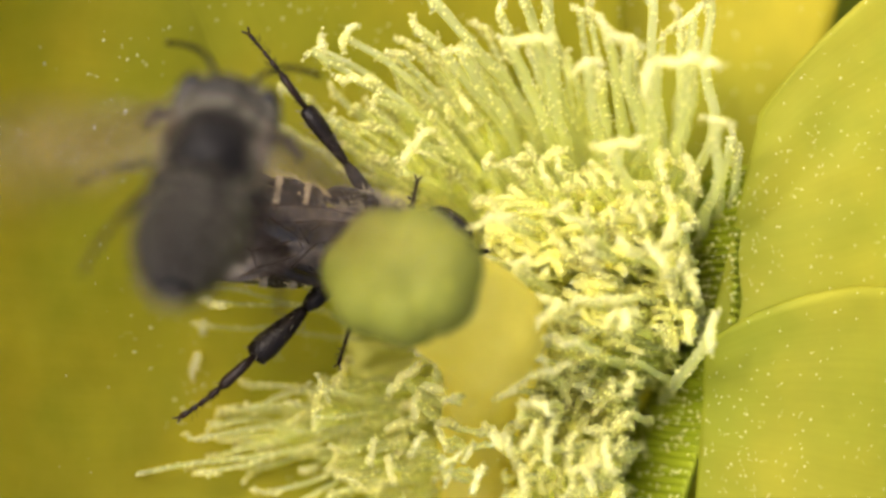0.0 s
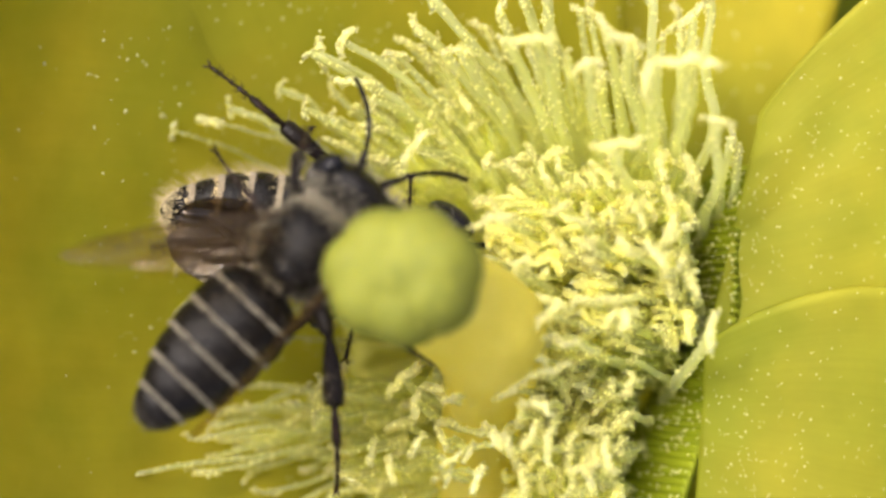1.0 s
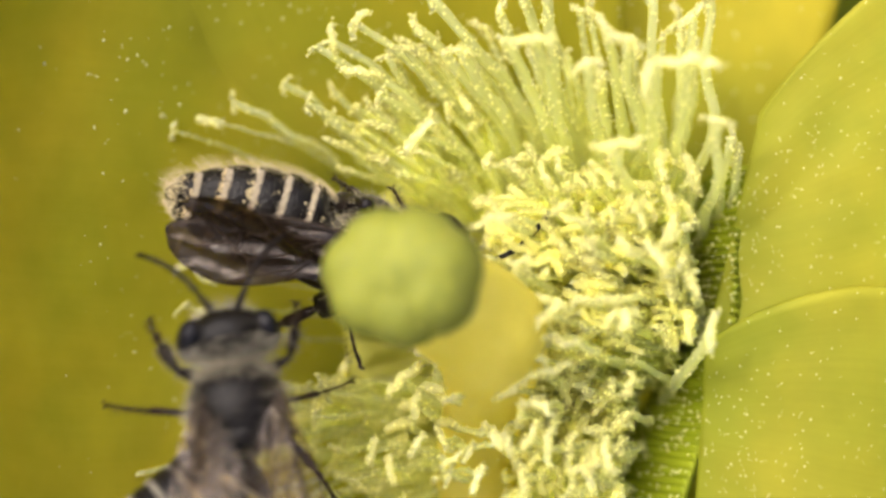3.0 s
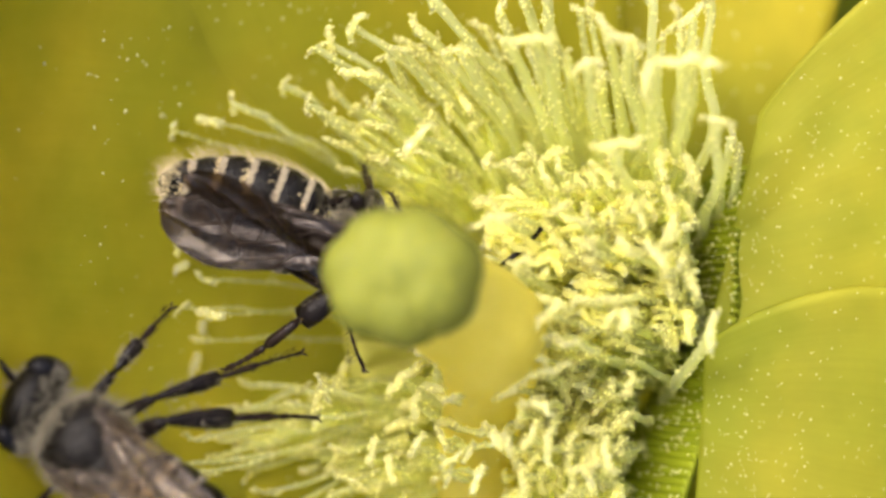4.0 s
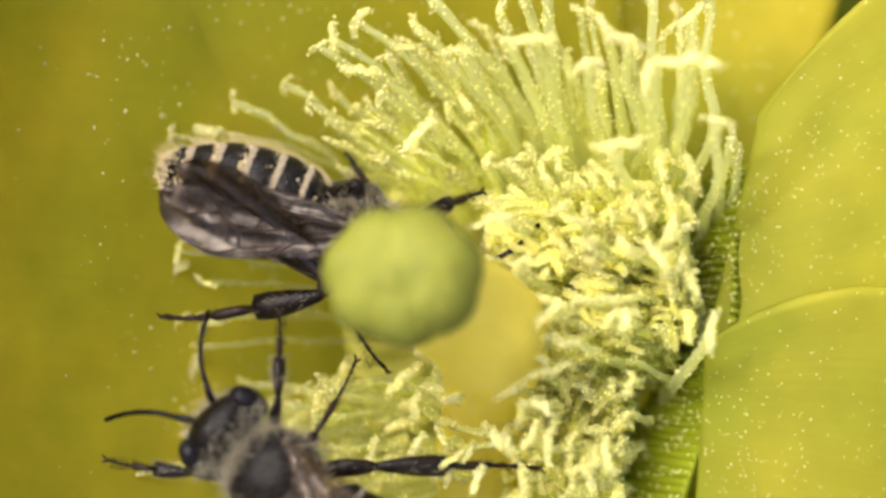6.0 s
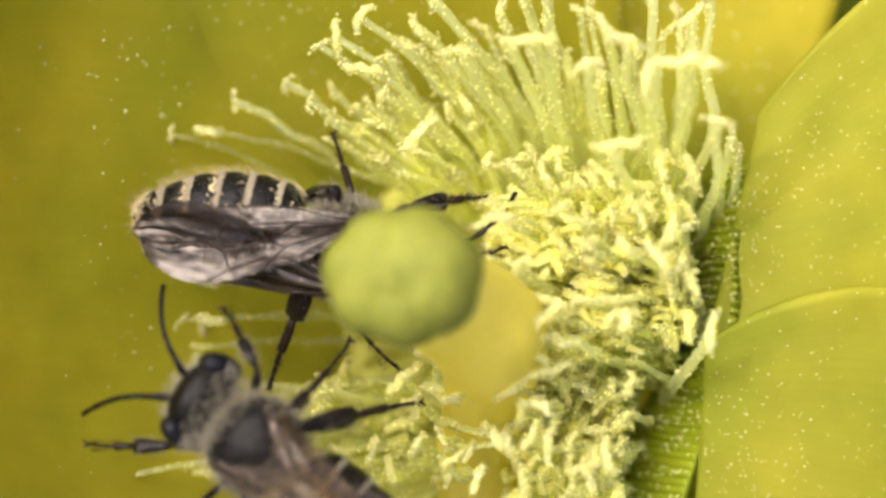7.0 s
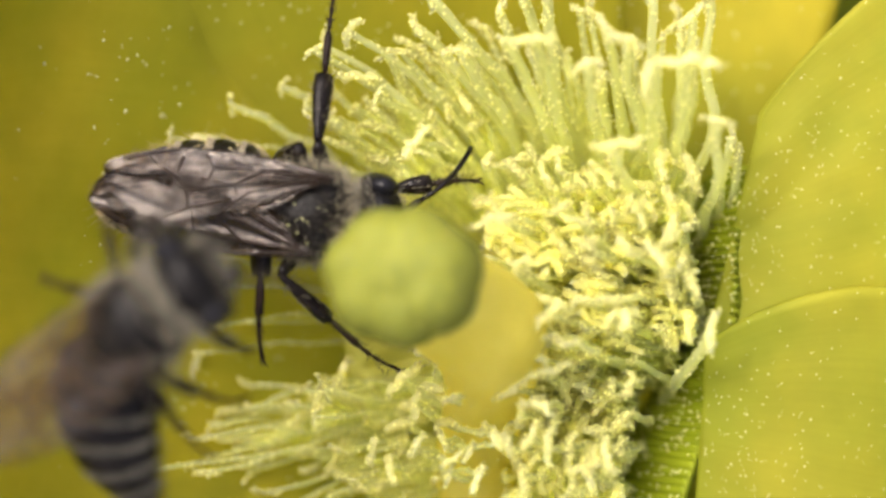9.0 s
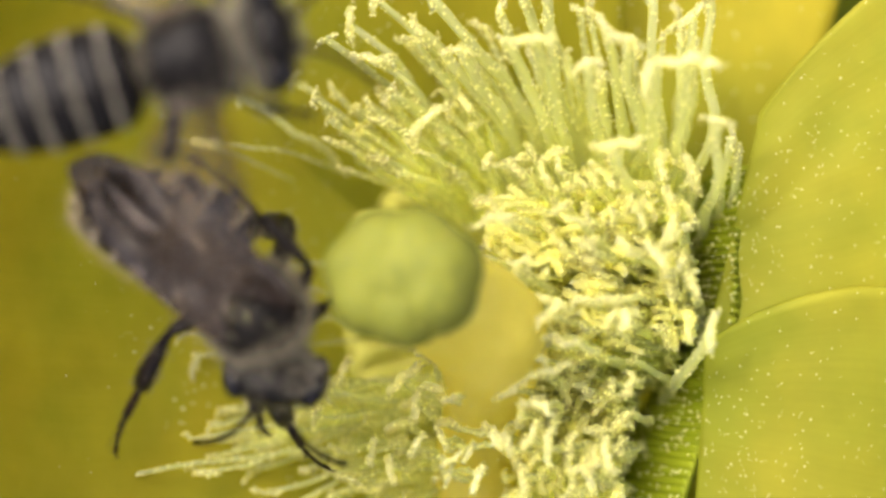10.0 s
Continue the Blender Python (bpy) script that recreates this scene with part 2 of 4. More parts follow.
def petal(base, ctrl, tip, across, half, cup, ripple, seed, label, thick=0.28):
    at = petal_surface(base, ctrl, tip, across, half, cup, ripple, seed)
    nu, nv = 44, 30
    reach = min(1.0, (Vector(tip) - Vector(base)).length / 21.0)
    g = Geo()
    uvs = []
    for i in range(nu + 1):
        for j in range(nv + 1):
            g.v.append(at(i / nu, j / nv * 2 - 1))
            uvs.append((j / nv, i / nu * reach))
    for i in range(nu):
        for j in range(nv):
            a = i * (nv + 1) + j
            g.f.append((a, a + 1, a + nv + 2, a + nv + 1))
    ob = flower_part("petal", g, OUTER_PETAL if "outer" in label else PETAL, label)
    layer = ob.data.uv_layers.new(name="UVMap")
    for loop in ob.data.loops:
        layer.data[loop.index].uv = uvs[loop.vertex_index]
    s = ob.modifiers.new("thickness", "SOLIDIFY")
    s.thickness = thick * MM
    s.offset = 0
    return at


FAR_PETALS = [
    # base, bend, tip, across, half width, cup, ripple, seed, label
    ((0.39, -0.70, -13), (-9.58, -0.69, -10), (-20.97, 0.44, 9), (0.05, 1, 0.0), 17.0, 2.0, 0.5, 1.0, "deep yellow petal in its own shade"),
    ((-2.04, -4.83, -14), (-8.57, -8.46, -9), (-16.09, -17.50, 4), (0.8, -0.6, 0.0), 11.5, 2.0, 0.5, 2.0, "yellow petal with a pale rim"),
    ((1.35, 1.47, -12.5), (-1.98, 8.97, -6.5), (-4.03, 18.88, 3), (1, 0.1, 0.0), 9.6, 1.2, 0.3, 3.0, "yellow petal flushed orange, dusted with pollen"),
]
NEAR_PETALS = [
    ((11.67, 0.93, -2.6), (14.73, 2.49, -1.6), (25.30, 5.92, -3), (0.23, 1, 0.09), 9.1, 0.4, 0.15, 4.0, "lime yellow petal dusted with pollen"),
    ((10.30, -7.54, -2.3), (14.50, -8.6, -0.6), (24.0, -10.5, -6.0), (0.05, 1, 0.2), 7.9, 0.3, 0.15, 5.0, "lime yellow petal dusted with pollen"),
    ((7.0, 1.4, -10), (6.6, 8.0, -8), (8.5, 19.0, -7), (1, -0.05, 0.0), 9.2, 0.3, 0.2, 6.0, "pale yellow petal"),
    ((4.73, -9.15, -13), (4.15, -12.70, -9), (4.74, -23.22, 2), (1, 0.0, 0.0), 12.0, 2.5, 0.4, 7.0, "green-yellow petal"),
]
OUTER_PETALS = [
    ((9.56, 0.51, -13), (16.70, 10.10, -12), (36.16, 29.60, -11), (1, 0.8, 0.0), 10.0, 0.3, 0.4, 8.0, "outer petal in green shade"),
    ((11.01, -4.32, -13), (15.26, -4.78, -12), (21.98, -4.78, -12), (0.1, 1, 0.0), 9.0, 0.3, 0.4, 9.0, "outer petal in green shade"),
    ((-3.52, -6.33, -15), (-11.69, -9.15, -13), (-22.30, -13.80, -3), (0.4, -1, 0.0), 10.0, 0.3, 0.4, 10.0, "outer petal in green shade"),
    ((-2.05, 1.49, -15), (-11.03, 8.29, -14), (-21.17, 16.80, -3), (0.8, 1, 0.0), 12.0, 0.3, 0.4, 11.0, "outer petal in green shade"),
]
petal_at = [petal(*row) for row in FAR_PETALS + NEAR_PETALS + OUTER_PETALS]

# receptacle: a green cup with ribs, on the tube that carries the flower
CUP_AT = Vector((4.91, -2.91, -15))
g = Geo()
rings = []
for i in range(15):
    u = i / 14
    r = 8.4 * math.sqrt(u + 0.01) * 1.0
    z = CUP_AT.z + 2.3 + 2.6 * u ** 1.5
    ring = []
    for j in range(160):
        a = 2 * math.pi * j / 160
        rib = 0.42 * math.sin(a * 40) * min(1.0, u * 3)
        ring.append((CUP_AT.x + (r - rib) * math.cos(a), CUP_AT.y + (r * 0.9 - rib) * math.sin(a), z + 0.5 * rib))
    rings.append(ring)
for ring in list(reversed(rings)):
    rings.append([(CUP_AT.x + (p[0] - CUP_AT.x) * 1.12 + (0.0), CUP_AT.y + (p[1] - CUP_AT.y) * 1.12, p[2] - 0.9) for p in ring])
g.rings(rings)
receptacle = flower_part("receptacle", g, FLOOR, "ribbed yellow-green receptacle")
# the ribbed green wall between the stamens and the petals beside them
WALL_TOP = [(12.15, 3.18, -2.4), (11.70, 0.25, -2.4), (11.65, -2.69, -2.4), (11.02, -5.62, -2.4), (10.02, -8.33, -2.4), (9.17, -11.04, -2.4)]
WALL_FOOT = [(10.61, 2.58, -7), (10.02, 0.02, -7), (9.79, -2.77, -7), (8.75, -5.56, -7), (7.35, -8.12, -7), (6.19, -10.68, -7)]


def along(points, u):
    x = u * (len(points) - 1)
    k = min(int(x), len(points) - 2)
    p0, p1, p2, p3 = (Vector(points[max(0, min(len(points) - 1, k + d))]) for d in (-1, 0, 1, 2))
    f = x - k
    return 0.5 * (2 * p1 + (p2 - p0) * f + (2 * p0 - 5 * p1 + 4 * p2 - p3) * f * f + (3 * p1 - p0 - 3 * p2 + p3) * f ** 3)


def wall_at(u, v):
    top, foot = along(WALL_TOP, u), along(WALL_FOOT, u)
    p = foot.lerp(top, v)
    rib = math.sin(u * 2 * math.pi * 44 + 1.2 * noise.noise(Vector((u * 9, v * 2, 3)))) * (0.10 + 0.04 * noise.noise(Vector((u * 20, v * 3, 8))))
    return p + Vector((-0.75, 0.15, 0.65)) * (rib - 0.9 * math.sin(math.pi * v) * -0.3)


g = Geo()
nu, nv = 352, 12
for i in range(nu + 1):
    for j in range(nv + 1):
        g.v.append(tuple(wall_at(i / nu, j / nv) - FLOWER_BASE))
for i in range(nu):
    for j in range(nv):
        a = i * (nv + 1) + j
        g.f.append((a, a + nv + 1, a + nv + 2, a + 1))
wall = part("wall", g, CUP, receptacle, "ribbed green inner wall")
thick = wall.modifiers.new("thickness", "SOLIDIFY")
thick.thickness = 0.3 * MM
thick.offset = -1
g = Geo()
g.tube([(4, -2, -61), (4, -2, -50), (4.2, -2.2, -38), (4.4, -2.5, -27), tuple(CUP_AT + Vector((0, 0, -5)))], [7.0, 8.0, 8.5, 8.0, 6.5], 28)
flower_part("tube", g, TUBE, "green flower tube")

# style and stigma
STIGMA_AT = Vector((-1.51, -0.99, 8.5))
STYLE_LINE = [(-1.15, -1.36, 6.5), (0.34, -2.13, 5), (1.7, -3.26, 2.5), (1.74, -5.35, -1), (1.39, -7.73, -4), (1.36, -10.74, -8)]
g = Geo()
style_wide = [1.7, 2.1, 2.3, 1.75, 1.6, 1.75]
style_line, style_r = [], []
for i in range(31):
    u = i / 30
    style_line.append(along(STYLE_LINE, u))
    style_r.append(along([(w, 0, 0) for w in style_wide], u).x)
rings = []
for i, (p, r) in enumerate(zip(style_line, style_r)):
    way = (style_line[min(i + 1, 30)] - style_line[max(i - 1, 0)]).normalized()
    side = way.cross(Vector((0, 0, 1))).normalized()
    other = side.cross(way)
    ring = []
    for j in range(36):
        d = side * math.cos(j * math.pi / 18) + other * math.sin(j * math.pi / 18)
        k = 1 + 0.10 * noise.noise(p * 0.7 + d * 1.6) + 0.05 * noise.noise(p * 2.5 + d * 3.0)
        ring.append(p + d * r * k)
    rings.append(ring)
g.rings(rings)
flower_part("style", g, STYLE, "swollen yellow style")
axis = Vector((-0.32, 0.10, 1.0)).normalized()
flat = (Vector((1, 0, 0)) - axis * axis.x).normalized()
turn = Matrix((axis, flat, axis.cross(flat))).transposed()
g = Geo()
for k in range(7):
    a = 2 * math.pi * (k + 0.3) / 7
    off = turn @ Vector((-0.1, 1.62 * math.cos(a), 1.22 * math.sin(a)))
    g.ball(STIGMA_AT + off, (2.1, 1.5, 1.5), 18, 22, 0.04, turn)
g.ball(STIGMA_AT + turn @ Vector((0.2, 0, 0)), (2.1, 2.3, 1.9), 16, 20, 0.04, turn)
stigma = flower_part("stigma", g, STIGMA, "smooth pale green stigma with closed lobes")
rm = stigma.modifiers.new("merge", "REMESH")
rm.mode = "VOXEL"
rm.voxel_size = 0.16 * MM
rm.use_smooth_shade = True
sm = stigma.modifiers.new("soften", "SMOOTH")
sm.iterations = 12

# stamens
pollen = Geo()
mass_filaments, mass_anthers = Geo(), Geo()


def random_way():
    return Vector((rng.gauss(0, 1), rng.gauss(0, 1), rng.gauss(0, 1))).normalized()


def wander(u, seed):
    return Vector((noise.noise(Vector((u, seed, 1))), noise.noise(Vector((u, seed, 5))), noise.noise(Vector((u, seed, 9)))))


def stamen(base, tip, bow, size, r0=0.2, r1=0.13, dust=1.0, single=True, loose=False, lie=None, curl=None):
    """A filament from base to tip that bows aside, with its anther; lie is the anther's slant in degrees."""
    base, tip = Vector(base), Vector(tip)
    ctrl = (base + tip) / 2 + Vector(bow)
    n = 12
    pts = [bezier(base, ctrl, tip, i / n) for i in range(n + 1)]
    wig = rng.uniform(0, 100)
    length = (tip - base).length
    for i, p in enumerate(pts):
        u = i / n
        p += wander(u * 3, wig) * 0.05 * length * math.sin(math.pi * min(1.0, u * 1.0)) + wander(u * 9, wig + 3) * 0.012 * length * u * (1 - u) * 4
    radii = [(r0 + (r1 - r0) * (i / n)) * (1 + 0.14 * noise.noise(Vector((i * 0.6, wig, 2)))) for i in range(n + 1)]
    zero = base if single else FLOWER_BASE
    ob = None
    if single:
        g = Geo()
        g.tube([p - base for p in pts], radii, 8, 0.85, 0.10, rng)
        ob = part("stamen", g, FILAMENT, flower, at=Matrix.Translation((base - FLOWER_BASE) * MM))
    else:
        mass_filaments.tube([p - FLOWER_BASE for p in pts], radii, 6, 0.9, 0.12, rng)
    # anther: a curled, grooved pod of two lobes that have split and shrunk unevenly
    way = (pts[-1] - pts[-3]).normalized()
    if lie is None:
        out = Vector((tip.x - 9.5, tip.y + 2.6, 0)).normalized()
        side = (out * rng.uniform(0.2, 1.5) + random_way() * 0.8).normalized()
    else:
        side = Vector((math.cos(radians(lie)), math.sin(radians(lie)), rng.uniform(-0.25, 0.25))).normalized()
    across = way.cross(side)
    across = across.normalized() if across.length > 0.2 else Vector((0, 0, 1)).cross(side).normalized()
    down = side.cross(across).normalized()
    if down.dot(way) > 0:
        down = -down
    curl = curl or rng.choice((0.3, 0.5, 0.8, 1.1, 1.6, 2.4))
    twist = rng.uniform(-0.5, 0.5)
    end = pts[-1] - zero
    a = Geo() if single else mass_anthers
    m = 12
    shift = rng.uniform(0.25, 0.75) if lie is None else 0.5
    axis = []
    for i in range(m + 1):
        s = i / m - shift
        bend = curl * s
        axis.append(end + side * (size * math.sin(bend) / curl) + down * (size * (1 - math.cos(bend)) / curl) + across * (twist * size * s * s)
                    + wander(s * 6, wig) * 0.10 * size)
    fat = min(0.15, size * rng.uniform(0.07, 0.105))
    for lobe in (0.55, -0.55):
        radius = []
        for i in range(m + 1):
            u = i / m
            taper = min(1.0, 0.42 + 4.0 * u, 0.38 + 4.0 * (1 - u))
            radius.append(fat * taper * (1 + 0.5 * noise.noise(Vector((u * 7, wig, lobe * 9)))))
        gape = [0.35 + 0.65 * abs(noise.noise(Vector((i * 0.35, wig, 30)))) * 2 for i in range(m + 1)]
        a.tube([p + across * fat * lobe * (0.45 + k * 0.8) for p, k in zip(axis, gape)], radius, 8, 0.8, 0.20, rng)
    powder, origin = (Geo(), base) if loose else (pollen, FLOWER_BASE)
    for _ in range(int(30 * dust)):
        p = rng.choice(axis) + zero
        powder.grain(p + random_way() * fat * 1.35 - origin, rng.uniform(0.04, 0.075))
    if single:
        part("anther", a, ANTHER, ob)
    for _ in range(int(length * 8.0 * dust)):
        k = rng.randrange(0, n)
        p = pts[k].lerp(pts[k + 1], rng.random())
        powder.grain(p + random_way() * radii[k] * 1.0 - origin, rng.uniform(0.04, 0.085))
    if loose:
        tagged(part("pollen_dust", powder, POLLEN, ob), kind="stuff")
    return ob


def spread(count, box_tip, box_base, bow, size, follow=0.0, dust=1.0, r0=0.2, single=True):
    """Stamens from one patch of the receptacle to one patch of tips; follow ties each base to its tip's place across."""
    (ax, ay, az), (bx, by, bz) = box_tip
    (cx, cy, cz), (dx, dy, dz) = box_base
    for i in range(count):
        u, v, w = rng.random(), rng.random(), rng.random()
        u = (i + u) / count
        uu = u * follow + rng.random() * (1 - follow)
        vv = v * follow + rng.random() * (1 - follow)
        tip = (ax + (bx - ax) * u, ay + (by - ay) * v, az + (bz - az) * w)
        base = (cx + (dx - cx) * uu, cy + (dy - cy) * vv, cz + (dz - cz) * rng.random())
        b = (bow[0] * rng.uniform(0.3, 1) + rng.gauss(0, 0.45), bow[1] * rng.uniform(0.3, 1) + rng.gauss(0, 0.35), bow[2] * rng.uniform(0.3, 1))
        stamen(base, tip, b, rng.uniform(0.6, 1.3) * size, r0 * rng.uniform(0.75, 1.15), dust=dust, single=single)


def fan(rows, foot_z, bow, r0, dust, loose=False):
    made = []
    for x, y, z, fx, fy, size, lie, curl in rows:
        b = (bow[0] + rng.gauss(0, 0.2), bow[1] + rng.gauss(0, 0.2), bow[2])
        made.append(stamen((fx, fy, foot_z), (x, y, z), b, size, r0 * rng.uniform(0.85, 1.15), r0 * 0.72, dust, True, loose, lie, curl))
    return made


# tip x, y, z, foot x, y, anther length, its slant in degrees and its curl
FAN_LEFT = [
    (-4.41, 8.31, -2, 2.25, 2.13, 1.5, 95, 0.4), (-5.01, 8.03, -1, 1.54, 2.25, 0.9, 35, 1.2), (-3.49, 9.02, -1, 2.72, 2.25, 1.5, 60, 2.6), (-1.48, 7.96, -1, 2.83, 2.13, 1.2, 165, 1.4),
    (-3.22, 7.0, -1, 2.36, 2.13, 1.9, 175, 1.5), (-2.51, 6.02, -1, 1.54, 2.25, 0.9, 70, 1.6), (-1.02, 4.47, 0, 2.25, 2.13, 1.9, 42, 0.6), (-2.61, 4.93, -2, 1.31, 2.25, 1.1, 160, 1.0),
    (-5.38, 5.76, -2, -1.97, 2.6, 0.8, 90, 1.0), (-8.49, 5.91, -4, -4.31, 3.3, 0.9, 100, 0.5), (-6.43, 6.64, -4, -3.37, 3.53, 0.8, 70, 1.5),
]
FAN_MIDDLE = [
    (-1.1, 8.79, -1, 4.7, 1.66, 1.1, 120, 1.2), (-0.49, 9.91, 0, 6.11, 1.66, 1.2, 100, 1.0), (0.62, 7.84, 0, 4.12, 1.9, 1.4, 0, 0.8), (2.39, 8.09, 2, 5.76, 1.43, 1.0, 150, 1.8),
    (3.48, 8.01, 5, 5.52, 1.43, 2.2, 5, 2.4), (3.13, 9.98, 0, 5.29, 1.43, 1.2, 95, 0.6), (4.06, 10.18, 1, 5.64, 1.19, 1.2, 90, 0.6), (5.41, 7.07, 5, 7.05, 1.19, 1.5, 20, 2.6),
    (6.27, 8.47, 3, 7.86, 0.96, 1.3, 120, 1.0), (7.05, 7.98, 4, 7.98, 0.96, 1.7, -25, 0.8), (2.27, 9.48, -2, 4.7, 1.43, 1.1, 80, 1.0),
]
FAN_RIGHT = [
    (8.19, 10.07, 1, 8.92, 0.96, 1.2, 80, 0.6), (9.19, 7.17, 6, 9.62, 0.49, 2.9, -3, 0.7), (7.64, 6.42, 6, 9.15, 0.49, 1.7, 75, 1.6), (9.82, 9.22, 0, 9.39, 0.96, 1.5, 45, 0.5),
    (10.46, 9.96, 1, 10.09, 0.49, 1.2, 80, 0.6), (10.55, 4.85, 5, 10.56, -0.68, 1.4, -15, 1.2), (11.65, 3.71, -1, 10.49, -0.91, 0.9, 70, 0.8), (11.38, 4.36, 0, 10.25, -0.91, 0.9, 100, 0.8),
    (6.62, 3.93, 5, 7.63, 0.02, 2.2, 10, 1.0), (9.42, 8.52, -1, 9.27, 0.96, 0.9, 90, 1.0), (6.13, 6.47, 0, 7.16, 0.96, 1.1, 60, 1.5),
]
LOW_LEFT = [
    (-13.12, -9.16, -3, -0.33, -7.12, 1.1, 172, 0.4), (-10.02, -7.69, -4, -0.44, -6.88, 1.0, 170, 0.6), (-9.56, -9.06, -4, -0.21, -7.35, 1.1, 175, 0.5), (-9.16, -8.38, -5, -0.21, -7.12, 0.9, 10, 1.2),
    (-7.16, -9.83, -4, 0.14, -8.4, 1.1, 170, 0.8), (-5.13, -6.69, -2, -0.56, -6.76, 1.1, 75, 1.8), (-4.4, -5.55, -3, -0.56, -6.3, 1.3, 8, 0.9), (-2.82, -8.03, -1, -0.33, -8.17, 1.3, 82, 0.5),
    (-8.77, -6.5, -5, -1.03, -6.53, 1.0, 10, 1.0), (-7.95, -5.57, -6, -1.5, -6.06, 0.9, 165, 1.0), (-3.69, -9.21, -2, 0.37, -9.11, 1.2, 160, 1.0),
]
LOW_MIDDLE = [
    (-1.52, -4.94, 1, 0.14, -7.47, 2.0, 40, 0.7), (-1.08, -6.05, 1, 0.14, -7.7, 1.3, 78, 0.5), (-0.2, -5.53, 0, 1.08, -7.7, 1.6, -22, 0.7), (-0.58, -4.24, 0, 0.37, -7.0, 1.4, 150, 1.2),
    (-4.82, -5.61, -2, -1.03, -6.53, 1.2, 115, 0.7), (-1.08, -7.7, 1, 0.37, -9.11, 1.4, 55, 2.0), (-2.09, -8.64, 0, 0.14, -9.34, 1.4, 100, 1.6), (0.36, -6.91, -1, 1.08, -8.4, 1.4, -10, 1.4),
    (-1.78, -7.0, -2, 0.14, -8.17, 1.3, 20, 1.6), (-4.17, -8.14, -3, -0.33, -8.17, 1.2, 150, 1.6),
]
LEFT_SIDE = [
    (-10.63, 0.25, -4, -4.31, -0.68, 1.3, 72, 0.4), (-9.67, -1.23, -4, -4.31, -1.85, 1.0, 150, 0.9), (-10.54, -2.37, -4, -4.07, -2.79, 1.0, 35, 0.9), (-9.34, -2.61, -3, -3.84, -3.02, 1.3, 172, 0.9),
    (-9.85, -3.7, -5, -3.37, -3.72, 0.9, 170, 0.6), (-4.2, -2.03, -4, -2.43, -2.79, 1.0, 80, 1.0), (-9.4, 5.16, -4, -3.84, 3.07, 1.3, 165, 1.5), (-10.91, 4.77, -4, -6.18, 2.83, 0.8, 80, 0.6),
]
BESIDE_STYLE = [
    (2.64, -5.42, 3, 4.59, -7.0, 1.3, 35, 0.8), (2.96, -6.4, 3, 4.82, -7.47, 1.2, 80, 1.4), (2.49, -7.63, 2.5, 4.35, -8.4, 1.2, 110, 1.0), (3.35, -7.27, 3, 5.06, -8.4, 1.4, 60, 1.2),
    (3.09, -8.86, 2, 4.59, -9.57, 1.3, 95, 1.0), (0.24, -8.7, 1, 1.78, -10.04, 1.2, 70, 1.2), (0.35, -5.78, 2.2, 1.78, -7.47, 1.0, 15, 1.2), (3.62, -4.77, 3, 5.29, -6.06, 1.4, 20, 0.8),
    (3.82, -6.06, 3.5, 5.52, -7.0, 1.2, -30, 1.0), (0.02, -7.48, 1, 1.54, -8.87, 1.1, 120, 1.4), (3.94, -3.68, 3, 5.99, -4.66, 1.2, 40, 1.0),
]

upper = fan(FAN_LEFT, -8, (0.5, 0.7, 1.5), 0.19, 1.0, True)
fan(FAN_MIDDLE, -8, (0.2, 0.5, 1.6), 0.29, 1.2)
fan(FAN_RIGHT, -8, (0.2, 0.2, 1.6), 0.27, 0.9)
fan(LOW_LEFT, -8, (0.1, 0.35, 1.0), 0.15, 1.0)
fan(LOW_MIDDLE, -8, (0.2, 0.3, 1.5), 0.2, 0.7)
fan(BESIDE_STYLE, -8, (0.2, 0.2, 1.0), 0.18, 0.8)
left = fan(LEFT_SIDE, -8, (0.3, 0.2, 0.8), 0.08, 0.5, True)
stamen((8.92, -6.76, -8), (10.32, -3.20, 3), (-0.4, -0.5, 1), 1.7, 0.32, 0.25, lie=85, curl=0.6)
# the crowd in the middle
spread(26, ((1.80, 1.9, 0), (7.24, -4.29, 4.5)), ((5.56, 0.26, -9), (10.37, -6.02, -7)), (0.2, 0.3, 3.0), 1.35, 0.85, 1.0)
spread(26, ((5.2, 1.9, 0), (9.67, -4.58, 4)), ((8.68, 0.97, -10), (10.56, -6.53, -8)), (0.3, 0.3, 2.0), 1.25, 0.7, 1.0)
spread(24, ((3.0, -4.4, -1.5), (7.43, -9.78, 3)), ((5.59, -4.72, -10), (9.33, -11.52, -9)), (0.2, 0.3, 2.5), 1.35, 0.85, 1.0)
# more filaments deep in the fan
spread(26, ((-2.6, 9.6, -4.5), (10.6, 6.2, -2)), ((2.6, 1.2, -10), (9.9, 0.2, -8)), (0.1, 0.5, 1.5), 1.1, 0.93, 1.3, 0.25, False)
spread(44, ((3.2, -3.4, -4), (6.2, -5.6, 0.5)), ((5.2, -4.0, -10), (7.6, -6.5, -8)), (0.1, 0.3, 1.2), 1.1, 0.8, 0.3, 0.17, False)
# a looser fringe between the fan and the crowd, and the thin filaments beside it
spread(50, ((1.5, 4.0, -4), (9.98, 1.0, 2.5)), ((5.15, 0.26, -11), (10.27, -1.86, -9)), (0.1, 0.5, 1.5), 1.3, 0.8, 0.9, 0.2, False)
spread(38, ((-4.8, 6.4, -5), (1.4, 2.6, -2.5)), ((0.4, 1.6, -9), (3.4, 0.6, -7)), (0.2, 0.6, 1.2), 1.0, 0.85, 0.9, 0.2, False)
